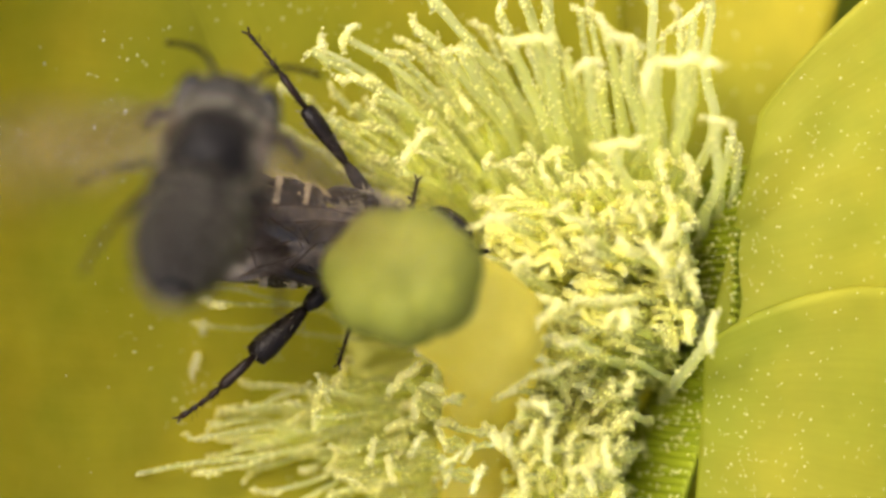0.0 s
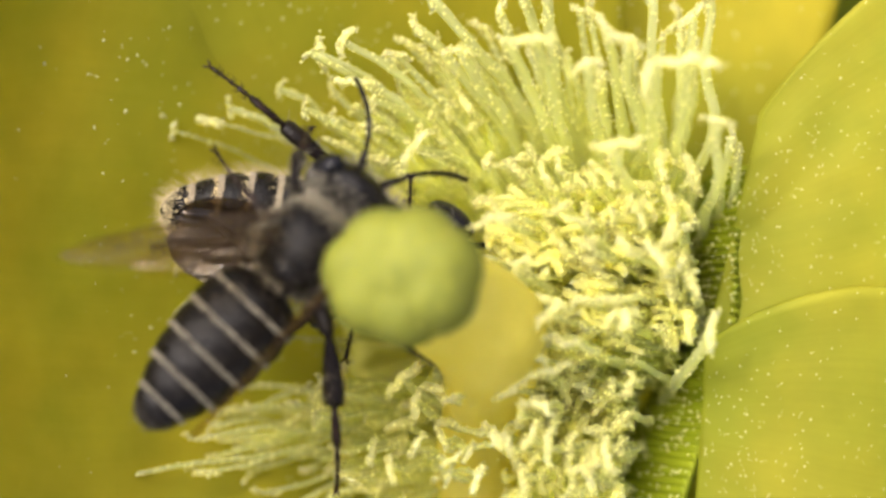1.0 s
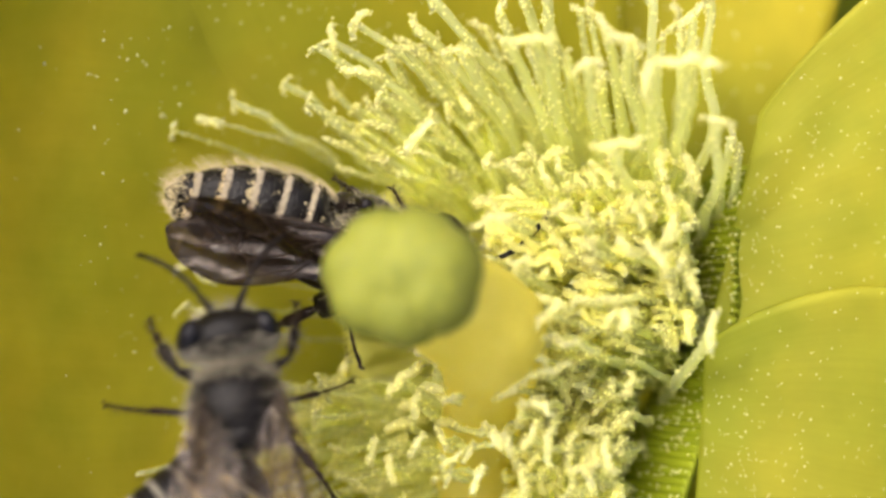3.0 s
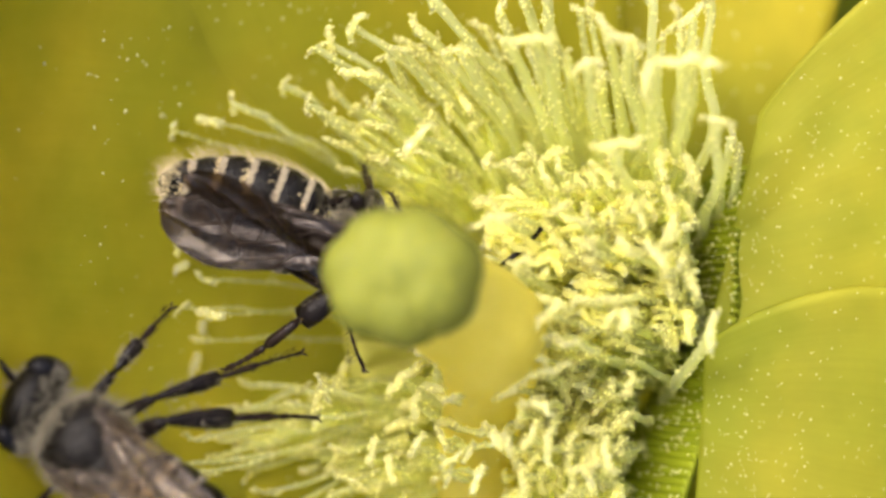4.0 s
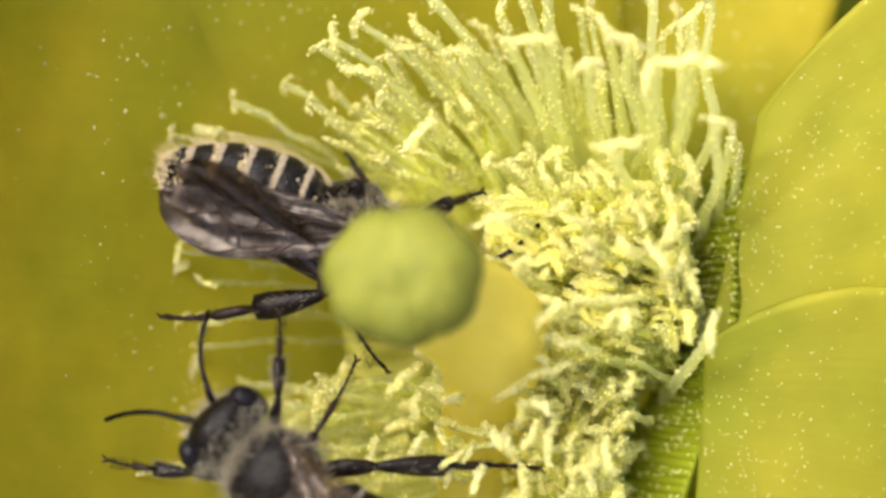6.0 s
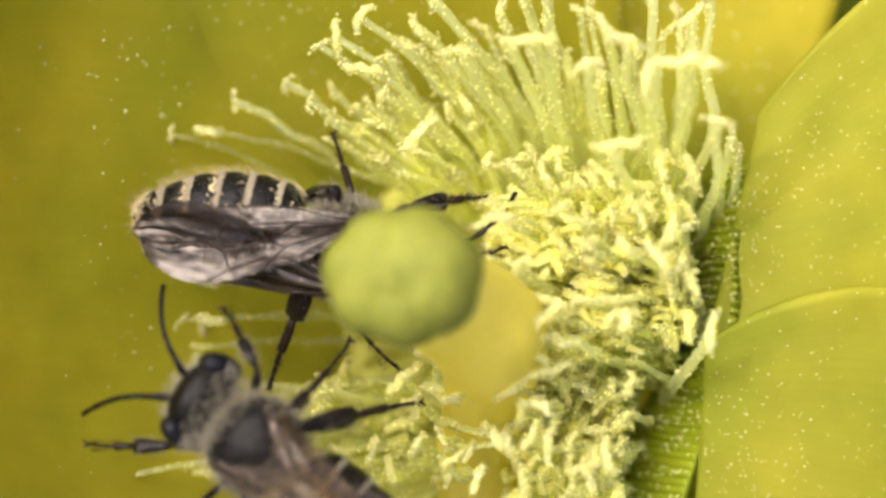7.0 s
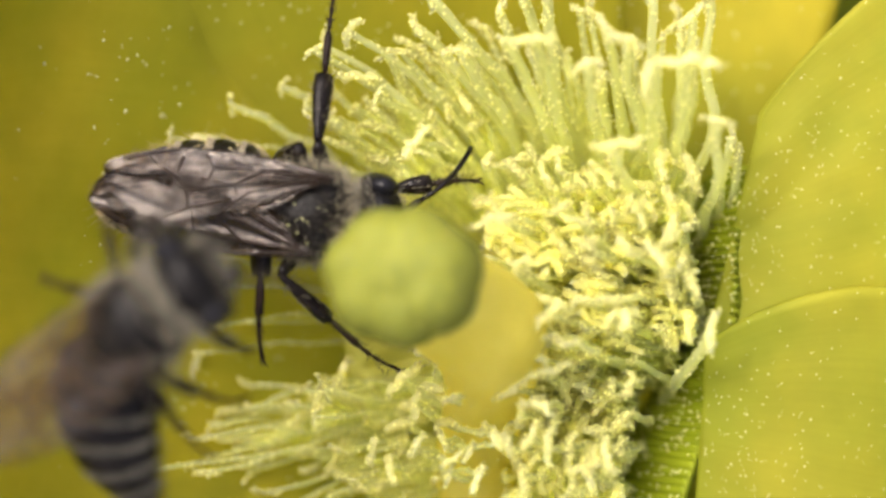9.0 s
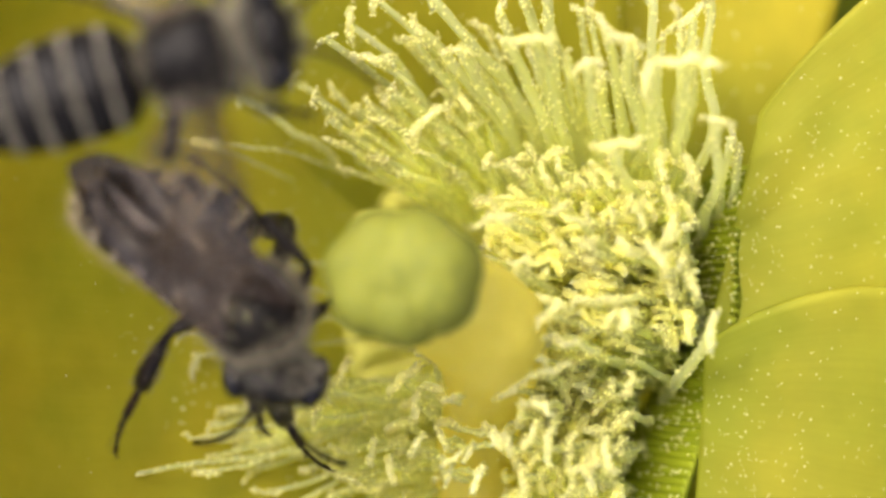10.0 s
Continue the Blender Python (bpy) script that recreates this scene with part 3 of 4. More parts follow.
# the crowd below and behind
spread(210, ((1.86, 1.9, -5), (9.34, -4.47, -1.5)), ((5.12, 1.45, -10), (10.44, -6.30, -8)), (0.2, 0.3, 1.0), 1.2, 0.85, 0.2, 0.17, False)
spread(150, ((2.4, -4.60, -6), (7.14, -10.14, -2.5)), ((5.15, -5.22, -11), (8.15, -11.52, -9)), (0.2, 0.3, 0.8), 1.2, 0.85, 0.2, 0.17, False)
spread(230, ((1.82, 1.9, -2), (7.42, -4.39, 1)), ((5.12, 1.92, -10), (10.37, -6.26, -7)), (0.2, 0.3, 1.5), 1.2, 0.85, 0.2, 0.17, False)
spread(130, ((6.71, 1.9, -3), (9.80, -3.98, 0)), ((8.73, 0.98, -11), (10.56, -6.53, -8)), (0.3, 0.3, 1.0), 1.15, 0.7, 0.2, 0.17, False)
spread(150, ((2.5, -4.31, -4), (7.27, -10.01, -0.5)), ((5.39, -4.75, -11), (8.15, -11.52, -9)), (0.2, 0.3, 1.0), 1.2, 0.85, 0.2, 0.17, False)
spread(16, ((-9.8, -6.0, -6.5), (-3.5, -10.2, -4.5)), ((-1.5, -5.0, -12), (3.2, -10.0, -10)), (0, 0.5, 1.0), 1.0, 0.5, 0.6, 0.13, False)
spread(46, ((-6.3, -5.2, -6.5), (0.6, -10.40, -3.5)), ((0.86, -4.78, -12), (4.17, -10.88, -10)), (0, 0.6, 1.0), 1.2, 0.6, 0.6, 0.16, False)
# a few that lean over the style
spread(5, ((0.0, -6.2, 0.8), (2.7, -9.9, 1.8)), ((-0.8, -6.0, -9), (0.4, -10.2, -8)), (-0.6, 0.2, 2.2), 1.25, 0.7, 0.5, 0.16)
crowd = part("stamen_crowd", mass_filaments, FILAMENT, flower, "crowded pale yellow stamens")
tagged(crowd, kind="stuff")
part("anther_crowd", mass_anthers, ANTHER, crowd, "curled cream anthers")

# pollen on the style and the petals
for _ in range(900):
    k = rng.randrange(4, 29)
    d = random_way()
    if noise.noise(d * 1.5 + Vector((k * 0.3, 0, 0))) > 0.0:
        pollen.grain(style_line[k] + d * style_r[k] * 1.02 - FLOWER_BASE, rng.uniform(0.03, 0.06))
for k, at in enumerate(petal_at):
    for _ in range((420, 160, 300, 300, 300, 260, 60, 40, 20, 40, 40)[k]):
        u, v = rng.uniform(0.02, 0.75), max(-0.97, min(0.97, rng.gauss(0, 0.5)))
        u = max(0.02, u + 0.06 * noise.noise(Vector((u * 9, v * 9, k))))
        p = at(u, v) + Vector((0, 0, 0.16))
        pollen.grain(p - FLOWER_BASE, rng.uniform(0.05, 0.10) * (0.46 if k in (3, 4) else 0.8) * (1.4 if rng.random() < 0.1 else 1))
for _ in range(2600):
    u, v = rng.uniform(0.2, 0.85), rng.uniform(-0.9, 0.9)
    p = petal_at[0](u, v) + Vector((0, 0, 0.16))
    near = math.hypot((p.x + 11.5) / 3.6, (p.y - 6.4) / 3.4)
    low = math.hypot((p.x + 11.0) / 2.2, (p.y + 5.0) / 1.6)
    if rng.random() < 0.30 * math.exp(-near * near) + 0.3 * math.exp(-low * low):
        pollen.grain(p - FLOWER_BASE, rng.uniform(0.06, 0.10) * (1.5 if rng.random() < 0.08 else 1))
for _ in range(420):
    p = wall_at(rng.random(), rng.random() ** 0.6) + Vector((-0.1, 0.02, 0.12))
    pollen.grain(p - FLOWER_BASE, rng.uniform(0.04, 0.08))
# anthers that have dropped onto the big petal
for (fx, fy), size, angle in ((((-10.21, -5.01, -8)[:2]), 1.3, 1.45), (((-10.63, -0.91, -8)[:2]), 0.9, 0.9), (((-9.88, -3.14, -8)[:2]), 0.6, 2.0)):
    _, u, v = min((((petal_at[0](i / 60, j / 40).xy - Vector((fx, fy))).length, i / 60, j / 40) for i in range(60) for j in range(-40, 41)))
    p = petal_at[0](u, v) + Vector((0, 0, 0.3))
    way = Vector((math.cos(angle), math.sin(angle), 0.05))
    side = Vector((-way.y, way.x, 0))
    g = Geo()
    line = [p + way * size * (k / 8 - 0.5) + side * 0.1 * math.sin(k * 0.7) for k in range(9)]
    for d in (-0.07, 0.07):
        g.tube([q + side * d for q in line], [0.06, 0.12, 0.14, 0.13, 0.12, 0.14, 0.13, 0.11, 0.05], 7, 0.9, 0.2, rng)
    flower_part("fallen_anther", g, ANTHER, "dropped cream anther")
dust = part("pollen", pollen, POLLEN, flower, "pale yellow pollen grains")
tagged(dust, kind="stuff")


# ---- bees ----
SEG_LEN = [1.05, 1.2, 1.2, 1.18, 1.08, 1.04]
SEG_WIDE = [1.75, 2.15, 2.25, 2.15, 1.8, 1.2, 0.12]
LEGS = {  # hip, femur, tibia, tarsus
    "fore": ((1.05, 0.85, -1.15), 1.9, 1.6, 1.9),
    "mid": ((0.1, 1.1, -1.3), 2.5, 2.8, 3.7),
    "hind": ((-0.95, 1.1, -1.2), 2.4, 2.9, 3.8),
}


def body_shell(rows, cols=28):
    """Rings along x: x, half width, height up, height down, shift in z."""
    g = Geo()
    rings = []
    for x, w, up, down, dz in rows:
        ring = []
        for j in range(cols):
            a = 2 * math.pi * j / cols
            s, c = math.sin(a), math.cos(a)
            ring.append((x, w * c, dz + (up if s > 0 else down) * s))
        rings.append(ring)
    g.rings(rings)
    return g


def fuzz(count, centre, half, lean, length, r, keep):
    """Hairs that stand on an ellipsoid wherever keep(direction) allows."""
    g = Geo()
    done = tries = 0
    while done < count and tries < count * 20:
        tries += 1
        d = Vector((rng.gauss(0, 1), rng.gauss(0, 1), rng.gauss(0, 1))).normalized()
        if rng.random() > keep(d):
            continue
        p = Vector(centre) + Vector((d.x * half[0], d.y * half[1], d.z * half[2])) * 0.97
        way = d + Vector(lean) + Vector((rng.gauss(0, 0.3), rng.gauss(0, 0.3), rng.gauss(0, 0.3)))
        g.spike(p, way, length * rng.uniform(0.5, 1.2), r, (rng.uniform(-1, 1), rng.uniform(-1, 1), rng.uniform(-1, 1)))
        done += 1
    return g


def tergite(bee, i, dusty, slim, stretch):
    """One ring of the abdomen; its front joint is its origin."""
    length, w0, w1 = SEG_LEN[i] * stretch, SEG_WIDE[i] * slim, SEG_WIDE[i + 1] * slim
    rows = []
    last = i == 5
    for k in range(9):
        u = k / 8
        w = (w0 * 0.95 + (w1 * 1.03 - w0 * 0.95) * (u if not last else u * u)) + 0.15 * math.sin(math.pi * u)
        if i == 0:
            w = 0.5 + (w1 * 1.03 - 0.5) * math.sin(min(1, u * 1.15) * math.pi / 2) ** 0.8
        rows.append((-length * 1.08 * u, w, w * 0.74, w * 0.70, 0.0))
    if not last:
        x, w = rows[-1][0], rows[-1][1]
        rows.append((x - 0.04, w * 0.97, w * 0.715, w * 0.67, 0))
        rows.append((x + 0.12, w * 0.8, w * 0.58, w * 0.53, 0))
    ob = part("tergite", body_shell(rows), BLACK, bee, "glossy black abdomen ring" if i < 5 else "tapered abdomen tip")
    g = Geo()
    for _ in range((1000 if dusty else 450) if i < 5 else 300):
        a = (0.5 + 0.52 * rng.uniform(-1, 1)) * math.pi
        u = 1.0 - (0.15 if dusty else 0.12) * rng.random() ** 1.3 if i < 5 else rng.uniform(0.3, 0.95)
        w = (w0 + (w1 * 1.02 - w0) * u) * 1.02 if i < 5 else w0 * (1 - u * u * 0.75)
        c, s = math.cos(a), math.sin(a)
        p = (-length * 1.05 * u, w * c, w * (0.735 if s > 0 else 0.68) * s)
        g.spike(p, (-1.0, 0.2 * c, 0.15 * s), rng.uniform(0.13, 0.24), 0.02 if dusty else 0.017)
    f = Geo()
    for _ in range(260 if dusty else 90):
        a, u = rng.uniform(-0.2, 1.2) * math.pi, rng.uniform(0.1, 0.9)
        w = w0 + (w1 - w0) * (u if i < 5 else u * u)
        c, s = math.cos(a), math.sin(a)
        f.spike((-length * u, w * c * 1.0, w * (0.74 if s > 0 else 0.69) * s), (-0.8, 0.7 * c, 0.6 * s), rng.uniform(0.12, 0.25), 0.011)
    part("short_hair", f, GREY_HAIR if dusty else DARK_HAIR, ob, "sparse grey hair" if dusty else "sparse dark hair")
    part("hair_band", g, ((PALE_HAIR if dusty else ASH_HAIR) if i < 5 else GOLD_HAIR if dusty else DARK_HAIR), ob, "pale hair fringe" if i < 5 else "short tip hair")
    g = Geo()
    for _ in range(300 if dusty else 120):
        a = (rng.uniform(1.0, 2.0) if dusty else rng.uniform(1.15, 1.85)) * math.pi
        u = rng.uniform(0.1, 1.0)
        w = w0 + (w1 - w0) * u
        c, s = math.cos(a), math.sin(a)
        g.spike((-length * u, w * c * 0.97, w * 0.7 * s), (-0.9 + rng.uniform(-0.3, 0.3), 0.9 * c, 1.0 * s), rng.uniform(0.35, 0.85) * (1.0 if dusty else 0.6), 0.0075 if dusty else 0.013, (-0.8, 0, 0))
    part("scopa", g, GOLD_HAIR if dusty else GREY_HAIR, ob, "golden pollen-carrying belly hair" if dusty else "grey belly hair")
    if dusty:
        g = Geo()
        for _ in range((30, 60, 130, 330, 1000, 1000)[i]):
            a = rng.uniform(-0.2, 1.2) * math.pi
            u = rng.uniform(0.05, 1.0)
            w = w0 + (w1 - w0) * (u if i < 5 else u * u)
            if rng.random() > 0.25 + 0.75 * abs(noise.noise(Vector((a * 3, u * 3, i)))) * 2 and i >= 4:
                continue
            c, s = math.cos(a), math.sin(a)
            g.grain((-length * u, w * c * 1.02, w * (0.77 if s > 0 else 0.71) * s), rng.uniform(0.035, 0.075))
        part("pollen_dust", g, POLLEN_BEE, ob, "clinging pollen grains")
    return ob


def wing_outline(u, fore):
    """Chord of the wing at u along its span: leading and trailing edge."""
    if fore:
        lead = 0.5 * math.sin(math.pi * min(1, u * 1.02)) ** 0.9
        trail = 0.25 + 2.0 * math.sin(min(1.0, u / 0.78) * math.pi / 2) ** 1.2
        tip = math.sqrt(max(0.0, 1 - max(0.0, (u - 0.66) / 0.34) ** 2))
        mid = 0.75 * u
        return (lead + mid) * tip - mid * tip - 0.5 * (1 - tip), (trail - mid) * tip + mid - 0.15 * (1 - tip)
    lead = 0.1 + 0.12 * math.sin(math.pi * u)
    trail = 0.15 + 1.6 * math.sin(math.pi * min(1, u * 0.93 + 0.03)) ** 0.8
    return lead, trail


def wing(bee, side, fore, name, membrane):
    span = 8.9 if fore else 5.8
    nu, nv = 36, 18

    def at(u, v):
        lead, trail = wing_outline(u, fore)
        y = (-lead + (trail + lead) * v) * 1.16
        z = 0.06 * math.sin(u * 9 + v * 4) * u + 0.07 * math.sin(v * 19 + u * 5) * (1 - abs(2 * v - 1)) * 1.2
        return Vector((span * u, y * side, z + 0.10 * v))
    g = Geo()
    for z in (0.008, -0.008):
        for i in range(nu + 1):
            for j in range(nv + 1):
                g.v.append(tuple(at(i / nu, j / nv) + Vector((0, 0, z))))
    m = (nu + 1) * (nv + 1)
    for i in range(nu):
        for j in range(nv):
            a = i * (nv + 1) + j
            g.f.append((a, a + 1, a + nv + 2, a + nv + 1))
            g.f.append((m + a, m + a + nv + 1, m + a + nv + 2, m + a + 1))
    ob = part(name, g, membrane, bee, "clear brownish wing with dark veins")
    if fore:
        lines = [[(0.0, 0.3), (0.3, 0.02), (0.62, 0.01), (0.9, 0.1)], [(0.02, 0.5), (0.3, 0.3), (0.52, 0.28), (0.56, 0.05)],
                 [(0.3, 0.3), (0.42, 0.55), (0.62, 0.62), (0.72, 0.4), (0.82, 0.05)], [(0.05, 0.7), (0.35, 0.72), (0.45, 0.98)],
                 [(0.42, 0.55), (0.40, 0.73)], [(0.62, 0.62), (0.60, 0.85), (0.42, 0.8)], [(0.52, 0.28), (0.55, 0.60)],
                 [(0.66, 0.12), (0.68, 0.52)], [(0.60, 0.85), (0.70, 0.97)], [(0.72, 0.4), (0.86, 0.55)], [(0.05, 0.9), (0.3, 0.97)]]
    else:
        lines = [[(0.0, 0.2), (0.35, 0.1), (0.75, 0.15)], [(0.05, 0.5), (0.4, 0.5), (0.75, 0.6)], [(0.4, 0.12), (0.42, 0.5)], [(0.05, 0.8), (0.45, 0.9)]]
    g = Geo()
    for line in lines:
        pts = []
        for (u0, v0), (u1, v1) in zip(line, line[1:]):
            for k in range(4):
                pts.append(at(u0 + (u1 - u0) * k / 4, v0 + (v1 - v0) * k / 4))
        pts.append(at(*line[-1]))
        g.tube(pts, [(0.055 if membrane is SMOKY_WING else 0.04) * (1 - 0.35 * i / len(pts)) for i in range(len(pts))], 5)
    part("vein", g, VEIN, ob, "dark wing veins")
    return ob


def leg(bee, kind, side, dusty):
    (hx, hy, hz), a, b, c = LEGS[kind]
    thick = {"fore": 0.80, "mid": 0.90, "hind": 1.15}[kind] * (1.0 if dusty else 0.82)
    g = Geo()
    g.tube([(0, 0, 0), (a * 0.2, 0, 0.02), (a * 0.5, 0, 0.04), (a * 0.85, 0, 0.02), (a, 0, 0)],
           [0.2 * thick, 0.36 * thick, 0.42 * thick, 0.33 * thick, 0.2 * thick], 12, 0.8)
    femur = part("femur", g, LEGGY, bee)
    h = Geo()
    for _ in range(45):
        u, w = rng.uniform(0.1, 0.95), rng.uniform(0, 6.28)
        h.spike((a * u, 0.34 * thick * math.cos(w), 0.3 * thick * math.sin(w)), (0.6, math.cos(w), math.sin(w)), 0.3, 0.013)
    part("leg_hair", h, GREY_HAIR, femur)
    g = Geo()
    g.tube([(0, 0, 0), (b * 0.08, 0, 0), (b * 0.4, 0, 0.03), (b * 0.75, 0, 0.03), (b * 0.95, 0, 0), (b, 0, 0)],
           [0.16 * thick, 0.24 * thick, 0.40 * thick, 0.50 * thick, 0.45 * thick, 0.2 * thick], 12, 0.75)
    tibia = part("tibia", g, LEGGY, bee)
    h = Geo()
    for _ in range(70):
        u, w = rng.uniform(0.1, 1.0), rng.uniform(0, 6.28)
        h.spike((b * u, 0.36 * thick * math.cos(w), 0.28 * thick * math.sin(w)), (0.8, math.cos(w), math.sin(w)), rng.uniform(0.2, 0.45), 0.013)
    part("leg_hair", h, GREY_HAIR, tibia)
    g = Geo()
    x, y, z = b, 0.0, 0.0
    lens = [0.46, 0.16, 0.13, 0.11, 0.14]
    wide = [0.21, 0.13, 0.11, 0.10, 0.12]
    dip = 0.0
    for s, w in zip(lens, wide):
        d = c * s
        x2, z2 = x + d * math.cos(dip), z - d * math.sin(dip)
        g.tube([(x, y, z), (x + (x2 - x) * 0.3, y, z + (z2 - z) * 0.3), (x + (x2 - x) * 0.85, y, z + (z2 - z) * 0.85), (x2, y, z2)],
               [w * 0.6 * thick, w * 0.9 * thick, w * thick, w * 0.5 * thick], 8, 0.8)
        x, z = x2, z2
        dip += 0.10
    for s in (-1, 1):
        g.tube([(x - 0.03, 0, z), (x + 0.12, 0.1 * s, z + 0.02), (x + 0.22, 0.15 * s, z - 0.08), (x + 0.24, 0.14 * s, z - 0.18)], [0.05, 0.05, 0.035, 0.01], 6)
    for _ in range(120):
        u = rng.uniform(0, 0.9)
        w = rng.uniform(0, 6.28)
        g.spike((b + c * u, 0.12 * math.cos(w), 0.12 * math.sin(w) - 0.05 * u), (0.8, math.cos(w), math.sin(w)), 0.22, 0.012)
    part("tarsus", g, TARSAL, tibia, "dark brown jointed foot with claws")
    return femur, tibia


def build_bee(label, dusty):
    bee = new("bee")
    tagged(bee, label, "bee", "bees in the flower")
    parts = {}
    rows = [(1.75, 0.5, 0.45, 0.45, -0.1), (1.6, 1.05, 0.85, 0.9, -0.05), (1.25, 1.5, 1.2, 1.3, 0.0), (0.7, 1.8, 1.5, 1.5, 0.02), (0.1, 1.9, 1.62, 1.55, 0.02),
            (-0.6, 1.82, 1.55, 1.5, 0.0), (-1.1, 1.6, 1.32, 1.35, 0.0), (-1.45, 1.3, 0.95, 1.1, -0.05), (-1.75, 0.9, 0.5, 0.8, -0.15), (-1.95, 0.4, 0.2, 0.4, -0.25)]
    g = body_shell(rows, 32)
    g.ball((-0.95, 0, 1.15), (0.55, 0.95, 0.38), 8, 14)
    for s in (-1, 1):
        g.ball((0.35, 1.45 * s, 0.85), (0.32, 0.2, 0.24), 8, 10)
    thorax = part("thorax", g, BLACK, bee, "black pitted thorax")
    fur = fuzz(2600 if dusty else 1100, (-0.05, 0, 0), (1.85, 1.9, 1.58), (-0.2, 0, 0), 0.62, 0.016,
               lambda d: 1.0 if (abs(d.y) > 0.62 or abs(d.x) > 0.75 or d.z < 0.1) else 0.06)
    part("fur", fur, GREY_HAIR, thorax, "grey fur along the sides")
    fur = fuzz(1300, (-0.05, 0, 0), (1.85, 1.9, 1.6), (-0.2, 0, 0), 0.36, 0.014, lambda d: 1.0 if d.z > 0.2 else 0.0)
    part("fur", fur, DARK_HAIR, thorax, "short dark fur")
    fur = fuzz(520, (1.1, 0, 0.1), (0.7, 1.45, 1.25), (0.4, 0, 0), 0.5, 0.013, lambda d: 1.0 if d.x > 0 else 0.0)
    part("fur", fur, GREY_HAIR, thorax, "pale fur collar")
    # head
    g = Geo()
    g.ball((0.95, 0, -0.25), (0.95, 1.6, 1.45), 16, 24, 0.03)
    g.ball((1.35, 0, -0.8), (0.6, 0.8, 0.75), 10, 14)
    head = part("head", g, BLACK, bee, "black hairy head")
    parts["head"] = head
    for s in (-1, 1):
        e = Geo()
        e.ball((0.95, 1.32 * s, -0.1), (0.68, 0.5, 1.12), 16, 18, 0.0, Euler((0, 0.15, -0.22 * s)).to_matrix())
        part("compound_eye", e, EYE, head, "glossy black compound eye")
        an = Geo()
        an.tube([(1.7, 0.4 * s, 0.0), (2.0, 0.55 * s, 0.25), (2.35, 0.8 * s, 0.55)], [0.12, 0.14, 0.11], 8)
        pts = [Vector((2.35, 0.8 * s, 0.55)) + Vector((0.25 * k - 0.004 * k * k, (0.12 * k + 0.009 * k * k) * s, 0.03 * k - 0.012 * k * k)) for k in range(10)]
        an.tube(pts, [0.088 + 0.012 * (k % 2) for k in range(10)], 8)
        part("antenna", an, LEGGY, head, "thin black elbowed antenna")
        md = Geo()
        md.tube([(1.5, 0.65 * s, -1.15), (1.9, 0.55 * s, -1.45), (2.1, 0.15 * s, -1.6)], [0.25, 0.2, 0.07], 8)
        part("mandible", md, LEGGY, head)
    for x, y in ((0.75, 0.0), (0.6, 0.25), (0.6, -0.25)):
        o = Geo()
        o.ball((x, y, 1.13), (0.11, 0.11, 0.1), 6, 8)
        part("ocellus", o, EYE, head)
    part("face_hair", fuzz(650, (0.95, 0, -0.25), (0.98, 1.2, 1.42), (0.35, 0, 0.1), 0.5, 0.014, lambda d: 1.0 if abs(d.y) < 0.8 and d.z < 0.45 else 0.05), ASH_HAIR, head, "pale face hair")
    part("face_hair", fuzz(520, (0.6, 0, 0.2), (0.7, 1.5, 1.1), (-0.5, 0, 0.2), 0.55, 0.014, lambda d: 1.0 if d.x < 0.1 else 0.0), ASH_HAIR, head)
    for ob in (head, *head.children):
        ob.data.transform(Matrix.Scale(1.12, 4))
    parts["tergites"] = [tergite(bee, i, dusty, 0.95 if dusty else 0.86, 1.0 if dusty else 1.08) for i in range(6)]
    parts["stretch"] = 1.0 if dusty else 1.08
    for s, key in ((1, "left"), (-1, "right")):
        parts["fore_" + key] = wing(bee, s, True, "forewing", SMOKY_WING if dusty else CLEAR_WING)
        parts["hind_" + key] = wing(bee, s, False, "hindwing", SMOKY_WING if dusty else CLEAR_WING)
        for kind in LEGS:
            parts[kind + key] = leg(bee, kind, s, dusty)
    if dusty:
        g = Geo()
        for _ in range(260):
            d = Vector((rng.gauss(0, 1), rng.gauss(0, 1), abs(rng.gauss(0, 1)))).normalized()
            if noise.noise(d * 2.0) < 0.0:
                continue
            g.grain((d.x * 1.75, d.y * 1.86, d.z * 1.6), rng.uniform(0.035, 0.075))
        part("pollen_dust", g, POLLEN, thorax, "scattered pollen grains")
    return bee, parts


bee_a, parts_a = build_bee("black bee with white-banded abdomen feeding among the stamens, dusted with pollen", True)
bee_b, parts_b = build_bee("black bee with narrow pale abdomen bands clambering over the flower", False)


# ---- movement ----
def between(rows, t):
    """Smooth value of a table of (seconds, value, value, ...) at t."""
    if t <= rows[0][0]:
        return list(rows[0][1:])
    for k in range(len(rows) - 1):
        t0, t1 = rows[k][0], rows[k + 1][0]
        if t <= t1:
            f = (t - t0) / (t1 - t0)
            p0 = rows[max(k - 1, 0)]
            p3 = rows[min(k + 2, len(rows) - 1)]
            out = []
            for i in range(1, len(rows[k])):
                a, b = rows[k][i], rows[k + 1][i]
                m0 = (b - p0[i]) / max(1e-6, t1 - p0[0]) * (t1 - t0)
                m1 = (p3[i] - a) / max(1e-6, p3[0] - t0) * (t1 - t0)
                out.append((2 * f ** 3 - 3 * f ** 2 + 1) * a + (f ** 3 - 2 * f ** 2 + f) * m0 + (3 * f ** 2 - 2 * f ** 3) * b + (f ** 3 - f ** 2) * m1)
            return out
    return list(rows[-1][1:])


def aim(origin, target, up):
    """Pose at origin whose x axis points to target, z as near to up as it can."""
    x = (target - origin).normalized()
    y = up.cross(x)
    y = y.normalized() if y.length > 1e-4 else x.orthogonal().normalized()
    z = x.cross(y)
    m = Matrix((x, y, z)).transposed().to_4x4()
    m.translation = origin * MM
    return m


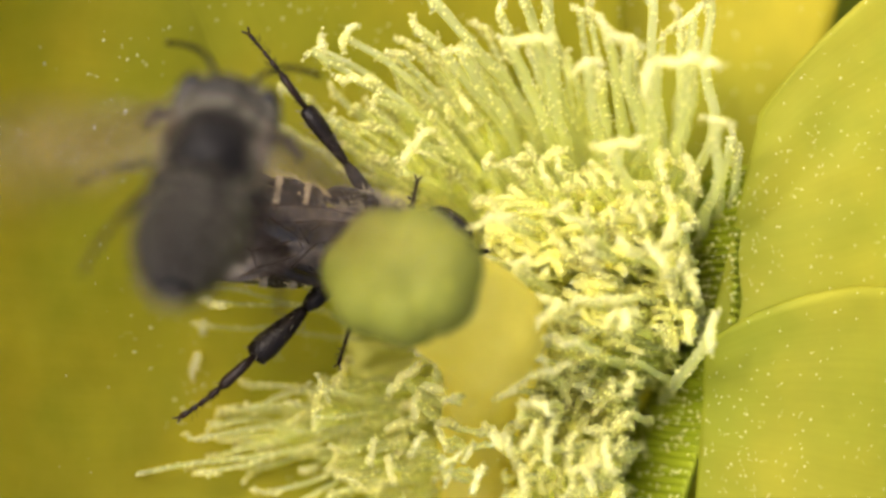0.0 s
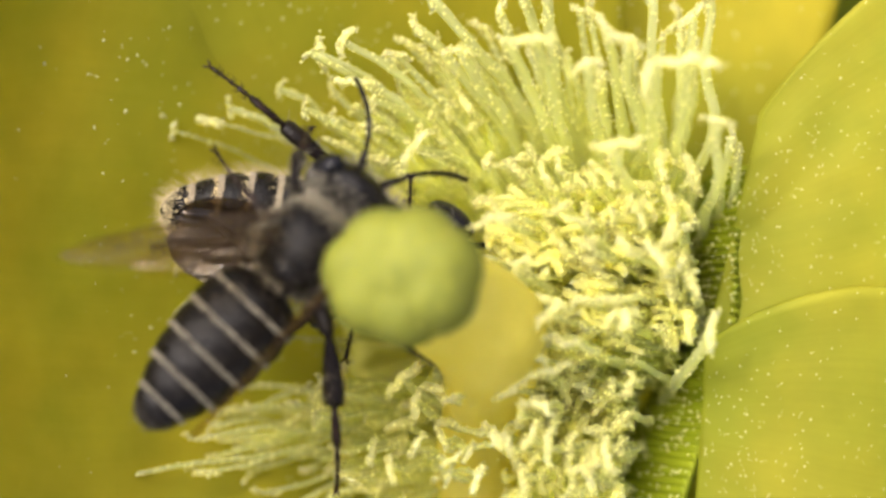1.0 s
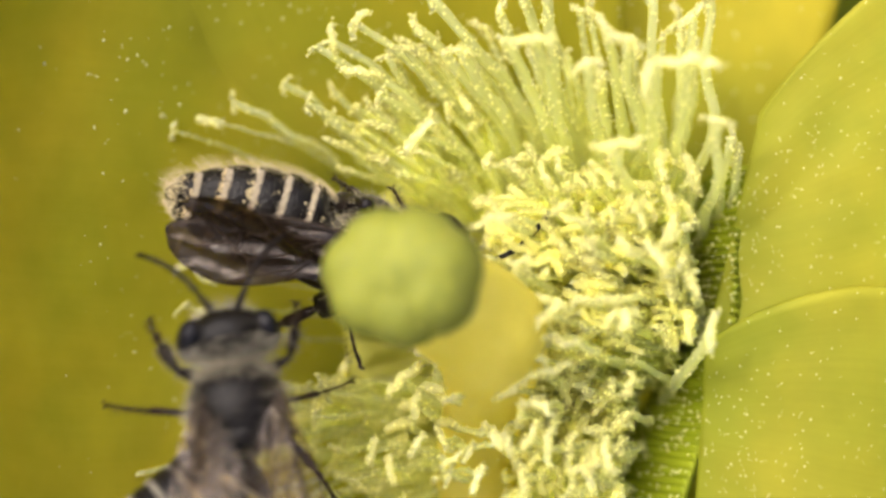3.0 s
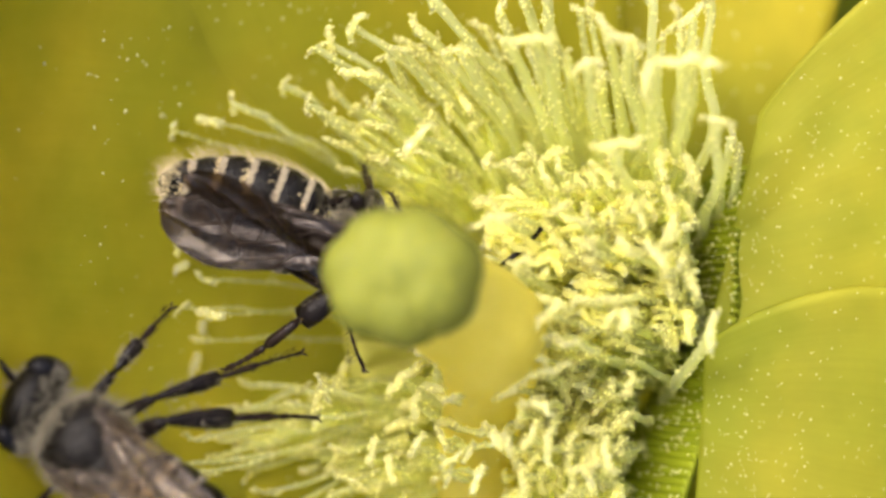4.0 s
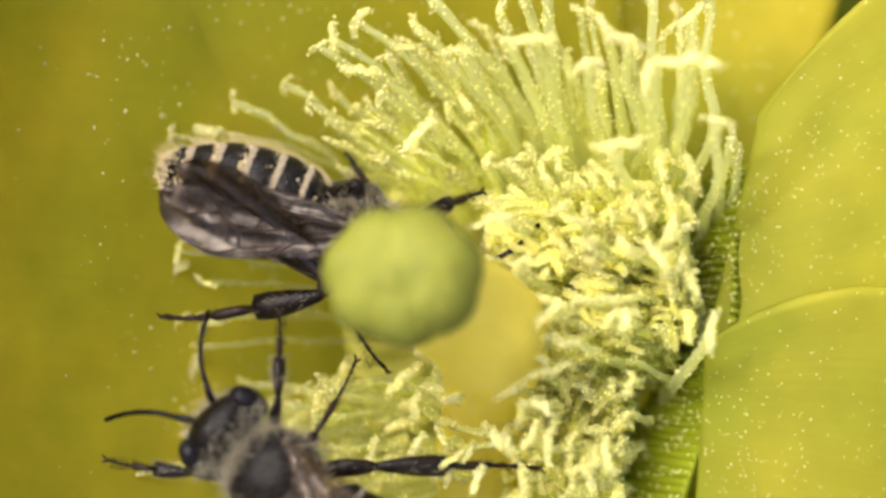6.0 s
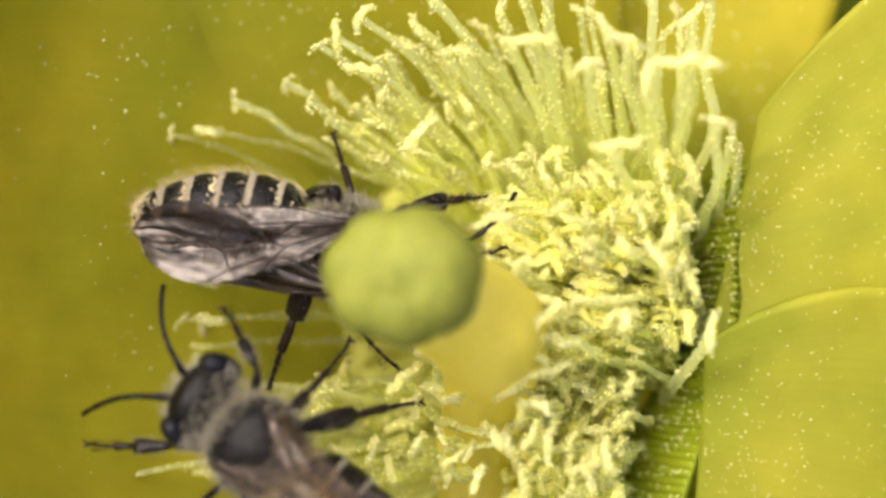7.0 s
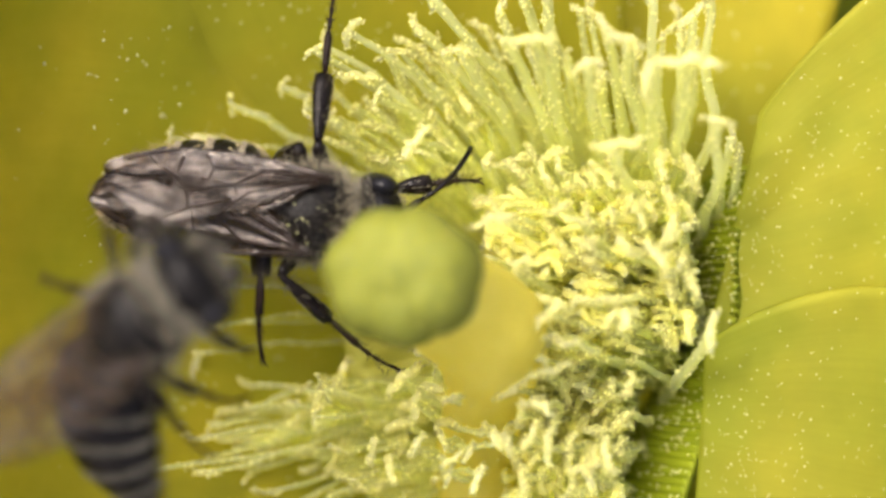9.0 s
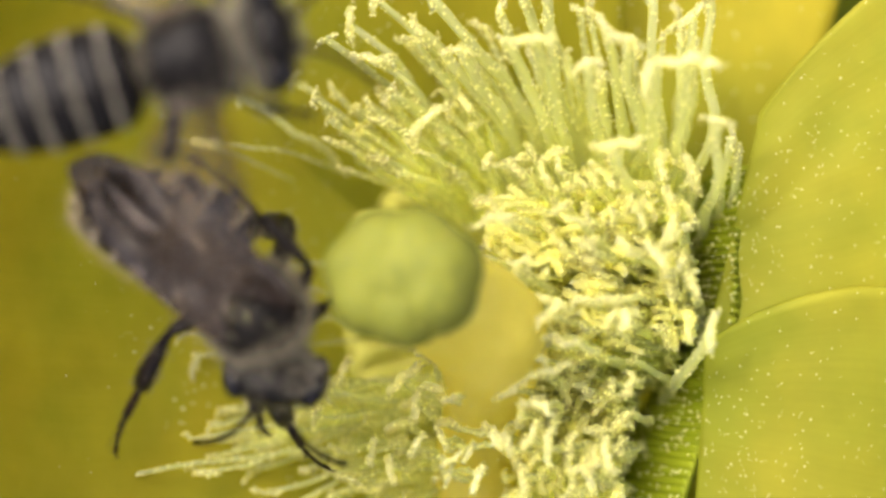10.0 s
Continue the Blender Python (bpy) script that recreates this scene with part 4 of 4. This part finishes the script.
def body_pose(row):
    """Millimetres, then heading, nose-up pitch and roll to its right, in degrees."""
    x, y, z, heading, pitch, roll = row
    turn = Euler((0, 0, radians(heading))).to_matrix() @ Euler((0, radians(-pitch), 0)).to_matrix() @ Euler((radians(roll), 0, 0)).to_matrix()
    m = turn.to_4x4()
    m.translation = Vector((x, y, z)) * MM
    return m


REST = {"fore": (3.6, 3.0, -2.6), "mid": (0.2, 4.6, -2.6), "hind": (-4.0, 3.6, -2.2)}


def move_leg(parts, key, kind, side, times, poses, feet):
    femur, tibia = parts[kind + key]
    (hx, hy, hz), a, b, c = LEGS[kind]
    hip = Vector((hx, hy * side, hz))
    rows_f, rows_t = [], []
    for t, m in zip(times, poses):
        rx, ry, rz = REST[kind]
        foot = Vector((rx, ry * side, rz))
        if feet:
            *where, hold = between(feet, t)
            foot = foot.lerp(m.inverted() @ (Vector(where) * MM) / MM, max(0.0, min(1.0, hold)))
        reach = foot - hip
        far = b + c * 0.95
        d = max(abs(far - a) + 0.25, min(a + far - 0.02, reach.length))
        way = reach.normalized()
        foot = hip + way * d
        pole = Vector((0.25 if kind == "fore" else -0.25, 0.8 * side, 1.0))
        pole = (pole - way * pole.dot(way)).normalized()
        cosine = (a * a + d * d - far * far) / (2 * a * d)
        cosine = max(-1.0, min(1.0, cosine))
        knee = hip + way * (a * cosine) + pole * (a * math.sqrt(1 - cosine * cosine))
        rows_f.append((t, aim(hip, knee, pole)))
        rows_t.append((t, aim(knee, foot, pole)))
    walk(femur, rows_f)
    walk(tibia, rows_t)


def move_bee(bee, parts, body, bend, head, wings, feet, step, twist=((0.0, 0), (10.0, 0))):
    """body: path; bend: abdomen yaw and pitch; head: yaw and pitch; wings: spread in degrees, lift, flap."""
    count = int(round(10.0 / step))
    times = [round(k * step, 4) for k in range(count + 1)]
    poses = [body_pose(between(body, t)) for t in times]
    walk(bee, list(zip(times, poses)))
    chains = [[] for _ in SEG_LEN]
    heads = []
    for t in times:
        yaw, pitch = between(bend, t)
        p = Vector((-1.75, 0, -0.2))
        for i, ob in enumerate(parts["tergites"]):
            turn = Euler((0, radians(pitch * (i + 1) / 6), radians(yaw * math.sqrt((i + 1) / 6)))).to_matrix()
            m = turn.to_4x4()
            m.translation = p * MM
            chains[i].append((t, m))
            p = p + turn @ Vector((-SEG_LEN[i] * parts["stretch"], 0, 0))
        hy, hp = between(head, t)
        heads.append((t, pm(1.75, 0, -0.05, 0, -hp, hy)))
    for ob, rows in zip(parts["tergites"], chains):
        walk(ob, rows)
    walk(parts["head"], heads)
    for s, key in ((1, "left"), (-1, "right")):
        fw, hw = [], []
        for k in range(301):
            t = round(k / 30.0, 4)
            spread_l, spread_r, lift, flap = between(wings, t)
            open_by = spread_l if s > 0 else spread_r
            edge = between(twist, t)[0] * s
            beat = flap * (1 if k % 2 else -1)
            over = 0.10 if s > 0 else 0.0
            fw.append((t, pm(0.7, 1.6 * s, 1.5 + over, ((lift + beat) * 0.15 + max(0.0, 18 - open_by * 0.3)) * s + edge, -(2 + (lift + beat) * (0.3 + open_by / 130)), (186 - open_by) * s)))
            hw.append((t, pm(0.0, 1.5 * s, 1.38 + over, max(0.0, 14 - open_by * 0.3) * s + edge, -(2 + (lift + beat) * (0.3 + open_by / 130)), (184 - open_by * 0.85) * s)))
            if flap < 0.5 and k % 3:
                fw.pop()
                hw.pop()
        walk(parts["fore_" + key], fw)
        walk(parts["hind_" + key], hw)
    for s, key in ((1, "left"), (-1, "right")):
        for kind in LEGS:
            move_leg(parts, key, kind, s, times, poses, feet.get(kind + key))


# seconds, place, heading, pitch, roll
BODY_A = [
    (0.0, -2.76, 0.04, -0.5, -9, 0, 12), (0.6, -2.72, 0.22, -0.5, -8, 0, 15), (1.0, -2.73, 0.13, -1, -8, 0, 20), (1.5, -2.47, -0.02, -1.5, -9, 0, 30),
    (2.1, -2.46, -0.11, -1, -8, 0, 42), (2.7, -2.59, -0.16, -0.5, -14, 0, 38), (3.8, -3.09, -0.20, 0, -20, 0, 30), (4.5, -3.09, -0.20, 0, -24, 0, 30),
    (5.0, -3.09, 0.02, 0, -26, 0, 30), (5.5, -3.02, 0.24, 0, -29, 0, 30), (5.7, -3.02, 0.24, 0, -28, 0, 30), (6.8, -3.68, -0.02, 0.3, -10, 3, 14),
    (7.1, -3.81, 0.02, 0.3, -15, 5, 8), (7.5, -4.03, 0.24, 0.5, -21, 7, 4), (7.9, -4.29, 0.69, 0.7, -22, 7, 3), (8.3, -4.82, 1.13, 0.8, -20, 7, 3), (8.8, -5.11, 1.39, 0.8, -18, 7, 3),
    (9.2, -5.22, 1.39, 0.8, -17, 5, 0), (9.45, -4.88, 0.86, 1.5, -28, 0, 0), (9.7, -7.1, -0.3, 2, -58, 0, 0), (9.8, -6.96, -0.95, 4, -58, 2, 0), (9.9, -6.94, -1.69, 5.5, -62, 3, 0), (10.0, -6.97, -2.42, 7, -64, 4, 0)]
BEND_A = [(0.0, 0, 8), (2.0, -8, 10), (4.5, 0, 10), (6.0, 2, 6), (6.8, 4, 5), (7.1, 9, 4), (7.5, 25, 4), (9.2, 24, 4), (9.45, 20, 4), (9.7, 36, 4), (9.8, 46, 5), (10.0, 58, 8)]
HEAD_A = [(0.0, -12, -34), (2.2, -12, -34), (2.8, 0, -20), (6.8, 4, -18), (7.5, 16, -15), (9.0, 18, -15), (9.7, -26, -32), (10.0, -34, -38)]
WINGS_A = [(0.0, -2, -4, 0, 0), (3.8, 0, -11, 0, 0), (5.5, 0, -11, 0, 0), (6.8, -6, 2, 0, 0), (7.5, -7, 11, 0, 0), (8.0, -5, 12, 0, 0), (8.5, -5, 12, 0, 0), (9.2, -4, 12, 0, 0), (9.7, -10, 14, 0, 0), (10.0, -18, 24, 0, 0)]
FEET_A = {
    "midleft": [(0.0, -8.64, 10.02, 0, 1), (0.6, -8.76, 9.80, 0, 1), (1.0, -9.64, 7.69, 0, 1), (1.4, -8.25, 3.20, -3, 1), (3.8, -3.26, 3.20, -3, 1), (7.0, -4.14, 3.85, -2, 1),
                (7.25, -4.76, 5.58, 0, 1), (7.5, -5.53, 7.69, 0, 1), (8.0, -6.09, 9.80, 0, 1), (8.8, -4.53, 10.24, 0, 1), (9.3, -4.53, 9.80, 0, 1), (9.7, -6.76, 6.0, 3, 1), (10.0, -9.26, 3.61, 6, 1)],
    "hindleft": [(0.0, -6.02, 2.30, -4, 1), (7.5, -6.02, 1.62, -4, 1), (9.2, -7.16, 2.53, -4, 1), (9.7, -7.75, 0.92, -2, 1), (10.0, -8.14, 0.47, -1, 1)],
    "hindright": [(0.0, -11.05, -7.58, -1, 1), (0.7, -11.05, -7.58, -1, 1), (1.1, -7.6, -3.6, -4, 1), (2.5, -7.4, -3.4, -4, 1), (3.8, -9.04, -4.45, -1, 1), (4.1, -8.59, -4.90, -1, 1), (4.4, -12.84, -2.66, -1, 1),
                  (5.0, -12.73, -1.77, -1, 1), (5.5, -12.51, -0.98, -1, 1), (5.7, -12.51, -1.99, -1, 1), (6.8, -7.07, -5.38, -2, 1), (7.5, -8.25, -5.68, -1, 1), (8.0, -7.70, -4.90, -1, 1), (8.4, -8.14, -3.33, -1, 1),
                  (8.9, -7.70, -3.33, -1, 1), (9.3, -6.53, -9.09, 0, 1), (9.6, -10.09, -8.64, 0, 1), (10.0, -12.94, -7.82, 3, 1)],
    "midright": [(0.0, -3.92, -3.81, -2, 1), (4.5, -3.45, -4.68, -1, 1), (7.5, -1.88, -4.90, -1, 1), (8.5, -2.10, -5.01, -1, 1), (9.3, -2.10, -5.12, -1, 1), (9.6, -3.00, -5.79, -1, 1), (10.0, -4.34, -9.82, -1, 1)],
    "foreleft": [(0.0, -0.98, 2.71, -1, 1), (4.5, -1.88, 2.04, -1, 1), (5.2, 0.36, 2.26, -1, 1), (5.5, 1.43, 2.37, -1, 1), (7.5, 1.74, 2.13, -1, 1), (8.8, 1.92, 2.82, -1, 1), (9.5, 1.03, 2.82, -1, 1), (10.0, 1.25, 2.37, -1, 1)],
    "foreright": [(0.0, 2.48, -0.98, -1, 1), (5.7, 2.48, -0.98, -1, 1), (7.5, 2.36, 0.20, 0, 1), (8.8, 2.76, 0.33, 0, 1), (9.5, -1.89, -4.48, -2, 1), (10.0, -6.80, -9.82, -1, 1)],
}
BODY_B = [
    (0.0, -8.3, 3.4, 12, 78, -45, 0), (0.2, -7.1, 3.21, 11, 84, -40, 0), (0.4, -5.76, 1.39, 8, 44, -15, 0), (0.5, -5.61, 1.19, 6.5, 35, -6, 0), (0.6, -5.44, 0.34, 5.5, 32, 0, 0), (0.9, -5.26, -0.19, 4.5, 47, 0, 5),
    (1.2, -5.04, 0.24, 4.5, 47, 0, 8), (1.5, -3.64, -1.27, 4.5, 60, 0, 14), (1.8, -3.43, -0.88, 4.5, 62, 0, 16), (2.0, -3.32, -0.73, 4.5, 61, 0, 18), (2.2, -3.49, -1.06, 4.5, 57, 0, 18),
    (2.3, -3.86, -1.81, 4.5, 52, 0, 16), (2.4, -4.01, -3.21, 4.5, 55, 3, 14), (2.5, -4.18, -4.4, 4.5, 62, 5, 12), (2.6, -4.72, -5.04, 4.5, 70, 5, 10), (2.7, -5.15, -5.26, 4.5, 77, 5, 10),
    (3.2, -9.6, -6.5, 4, 108, 0, 5), (3.8, -13.93, -7.25, 3.5, 138, 0, 0), (4.0, -13.65, -7.57, 3.5, 139, 0, 0), (4.5, -9.85, -8.55, 3.5, 140, 0, 0), (5.0, -8.14, -9.65, 3, 140, 0, 0),
    (5.5, -6.53, -9.37, 2.5, 140, 0, 0), (5.7, -6.21, -9.37, 2.5, 140, 0, 0), (6.8, -7.33, -7.33, 4, 138, 0, 0), (7.1, -7.22, -7.77, 4, 138, 0, 0), (7.5, -8.95, -9.5, 4, 132, 0, 0),
    (7.9, -9.43, -8.14, 5, 135, 0, 0), (8.2, -8.98, -6.23, 7, 122, 5, 0), (8.5, -9.75, -6.08, 10.5, 108, 15, 0), (8.8, -11.00, -4.41, 11, 92, 22, 0), (8.9, -10.67, -3.35, 12, 76, 25, 0), (9.0, -11.02, -2.64, 12, 37, 32, 0),
    (9.1, -10.3, -1.62, 12, 28, 15, 0), (9.3, -9.61, 0.22, 12.5, 21, 10, 0), (9.5, -9.32, 2.02, 15, 18, 5, 0), (9.7, -9.95, 4.55, 14, 14, 4, 0), (9.9, -9.31, 6.63, 14, 14, 0, 0), (10.0, -8.97, 6.87, 14, 14, 0, 0)]
BEND_B = [(0.0, 0, 25), (0.4, 0, 10), (0.9, 0, 6), (1.2, -12, 8), (1.5, -42, 10), (1.8, -100, 16), (2.0, -128, 18), (2.2, -130, 18), (2.5, -125, 18), (2.7, -128, 18), (3.2, -60, 15), (3.8, 0, 15), (7.8, 0, 15), (8.2, 25, 15), (8.5, 52, 15), (8.8, 50, -5), (8.9, 62, -18), (9.0, 74, -20), (9.1, 34, -10), (9.3, 18, 5), (9.5, 12, 0), (10.0, 5, -5)]
HEAD_B = [(0.0, 0, -10), (0.9, 0, -18), (1.5, 0, -42), (2.3, 0, -42), (2.7, 0, -20), (3.8, 10, -15), (4.5, 24, -15), (5.0, 14, -15), (5.5, -4, -15), (6.8, 6, -15), (7.5, 18, -15), (8.2, 0, -15), (10.0, 0, -10)]
WINGS_B = [(0.0, 88, 88, 8, 38), (0.3, 80, 80, 8, 38), (0.45, 66, 60, 10, 34), (0.55, 54, 22, 14, 16), (0.65, 50, 8, 14, 0), (0.9, 48, 5, 12, 0), (1.2, 40, 6, 8, 0), (1.6, 47, 10, -12, 0), (2.0, 42, 4, -18, 0), (2.3, 60, 4, -18, 0), (2.5, 50, 8, -18, 0), (3.0, 20, 15, -5, 0),
           (3.8, 4, 4, 0, 0), (9.0, 4, 4, 0, 0), (9.15, 60, 60, 10, 30), (9.3, 80, 80, 10, 38), (10.0, 88, 88, 10, 38)]
FEET_B = {
    "foreright": [(0.0, -3.93, 3.01, 6, 0), (0.4, 2.54, -0.20, 2, 0), (0.6, 4.44, -0.64, 1, 1), (1.5, 4.44, -0.86, 1, 1), (2.0, 2.54, -0.20, 2, 0), (3.0, -6.27, -2.19, 1, 0), (3.8, -10.90, -2.19, 1, 1), (4.2, -9.58, -2.63, 1, 1), (4.5, -7.81, -5.50, 1, 1), (4.75, -8.26, -2.63, 1, 1), (5.1, -8.26, -2.30, 1, 1), (5.5, -5.94, -2.63, 1, 1), (5.7, -5.89, -2.63, 1, 1), (6.8, -7.76, -2.17, 2, 1), (7.5, -9.84, -2.61, 2, 1), (8.2, -5.75, -2.59, 3, 1), (8.6, -6.75, -3.42, 5, 1), (9.0, -6.70, -4.25, 6, 1), (9.5, -5.55, -2.50, 8, 1), (9.8, -4.58, 2.88, 12, 0), (10.0, -7.22, -2.57, 4, 0)],
    "midright": [(0.0, -3.93, 3.01, 6, 0), (0.4, 0.35, -5.13, 2, 0), (0.6, 0.35, -5.13, 2, 1), (1.5, 0.13, -4.80, 2, 1), (2.0, 0.13, -4.80, 2, 0), (3.0, -4.94, -4.39, 1, 0), (3.8, -5.39, -4.39, 1, 1), (4.5, -5.72, -2.63, 1, 1), (5.1, -5.65, -2.63, 1, 1), (5.5, -3.80, -3.84, 1, 1), (5.7, -3.18, -4.39, 1, 1), (6.8, -3.62, -3.95, 1, 1), (7.5, -2.83, -2.39, 2, 1), (8.2, -3.57, -4.55, 3, 1), (8.6, -3.95, -5.56, 5, 1), (9.1, -8.08, -5.87, 8, 1), (9.5, -7.55, -4.13, 10, 1), (9.8, -9.15, 2.24, 14, 0), (10.0, -7.22, -2.57, 4, 0)],
    "hindright": [(0.0, -3.93, 3.01, 6, 0), (0.4, -4.03, -9.41, 2, 0), (0.6, -4.03, -9.41, 2, 1), (1.2, -3.92, -9.41, 2, 1), (1.6, -3.60, -8.97, 2, 1), (1.9, -1.28, -4.88, 3, 1), (2.3, -1.39, -4.99, 3, 1), (2.7, -1.83, -5.64, 3, 0), (3.0, -1.85, -7.92, 1, 0), (3.8, -4.94, -5.72, 1, 1), (4.5, -3.18, -9.03, 1, 1), (4.8, -0.97, -5.39, 1, 1), (5.1, -0.53, -5.50, 1, 1), (5.5, 6.13, -9.31, 0, 1), (5.7, 6.13, -9.31, 0, 1), (6.8, -0.53, -6.16, 1, 1), (7.5, 0.35, -6.05, 1, 1), (8.2, -0.53, -9.41, 2, 1), (8.6, -1.38, -8.85, 4, 1), (8.9, -7.24, -8.39, 8, 1), (9.1, -9.55, -7.55, 8, 1), (9.3, -8.71, -7.34, 8, 1), (9.5, -9.11, -6.51, 10, 1), (9.7, -13.98, -2.10, 14, 1), (9.9, -12.20, 2.17, 18, 1), (10.0, -9.66, 3.34, 18, 1)],
    "hindleft": [(0.0, -8.0, 3.0, 6, 0), (0.9, -8.0, 3.0, 6, 0), (1.3, -8.19, 4.07, 6, 1), (1.5, -9.0, 4.82, 6, 1), (1.8, -10.29, 3.03, 5, 1), (2.0, -9.82, 2.73, 4, 1), (2.3, -9.28, 2.83, 4, 1), (2.5, -7.87, 1.1, 4, 1), (2.7, -7.82, -0.62, 5, 1), (3.1, -12.63, -5.6, 4, 0), (10.0, -12.63, -5.6, 4, 0)],
    "midleft": [(0.0, -8.0, 3.0, 6, 0), (0.9, -8.0, 3.0, 6, 0), (1.3, -6.7, 4.29, 6, 1), (1.5, -6.98, 4.67, 6, 1), (1.8, -6.38, 4.96, 5, 1), (2.0, -7.18, 4.24, 4, 1), (2.3, -6.47, 4.24, 4, 1), (2.5, -4.85, 3.05, 4, 1), (2.7, -7.17, -2.13, 5, 1), (3.1, -12.63, -5.6, 4, 0), (10.0, -12.63, -5.6, 4, 0)],
    "foreleft": [(0.0, -3.93, 3.01, 6, 0), (1.1, -3.9, 3.0, 6, 0), (1.3, -0.95, 5.39, 5, 1), (1.5, -1.8, 5.28, 5, 1), (1.8, -0.09, 2.4, 4, 1), (2.4, -0.09, 2.18, 4, 1), (2.7, -3.11, -2.57, 4, 0), (3.3, -15.98, -3.51, 1, 0), (3.8, -16.86, -3.51, 1, 1), (4.5, -16.20, -9.03, 1, 1), (5.7, -15.32, -8.48, 1, 1), (6.8, -15.00, -7.43, 2, 1), (7.5, -16.20, -8.97, 2, 1), (8.0, -16.20, -8.97, 2, 1), (8.4, -7.22, -2.57, 4, 0), (10.0, -7.22, -2.57, 4, 0)],
}


def sway(made, kicks):
    """Lets a few filaments lean about their feet: seconds, lean in degrees."""
    for k, ob in enumerate(made):
        at = ob.matrix_basis.copy()
        swing = random.Random(k).uniform(0.6, 1.3)
        tilt = random.Random(k + 50).uniform(-0.4, 0.4)
        walk(ob, [(t, at @ pose(0, 0, 0, lean * tilt * swing, 0, lean * swing)) for t, lean in kicks])


def motions():
    sway(upper, [(0.0, 3), (0.8, 4), (1.6, 2), (2.5, 0), (4.5, 1), (5.5, 0), (7.0, -1), (7.5, -3), (9.0, 2), (9.6, -2), (10.0, -5)])
    sway(left, [(0.0, -6), (0.5, -5), (1.0, 0), (2.5, 0), (4.5, 0), (5.5, 2), (7.5, 3), (9.0, 5), (10.0, 6)])
    move_bee(bee_a, parts_a, BODY_A, BEND_A, HEAD_A, WINGS_A, FEET_A, 0.1)
    move_bee(bee_b, parts_b, BODY_B, BEND_B, HEAD_B, WINGS_B, FEET_B, 0.1, [(0.0, 0), (0.5, 0), (0.62, 55), (0.9, 62), (1.3, 55), (1.6, 48), (1.85, 0), (2.0, 0), (10.0, 0)])


motions()
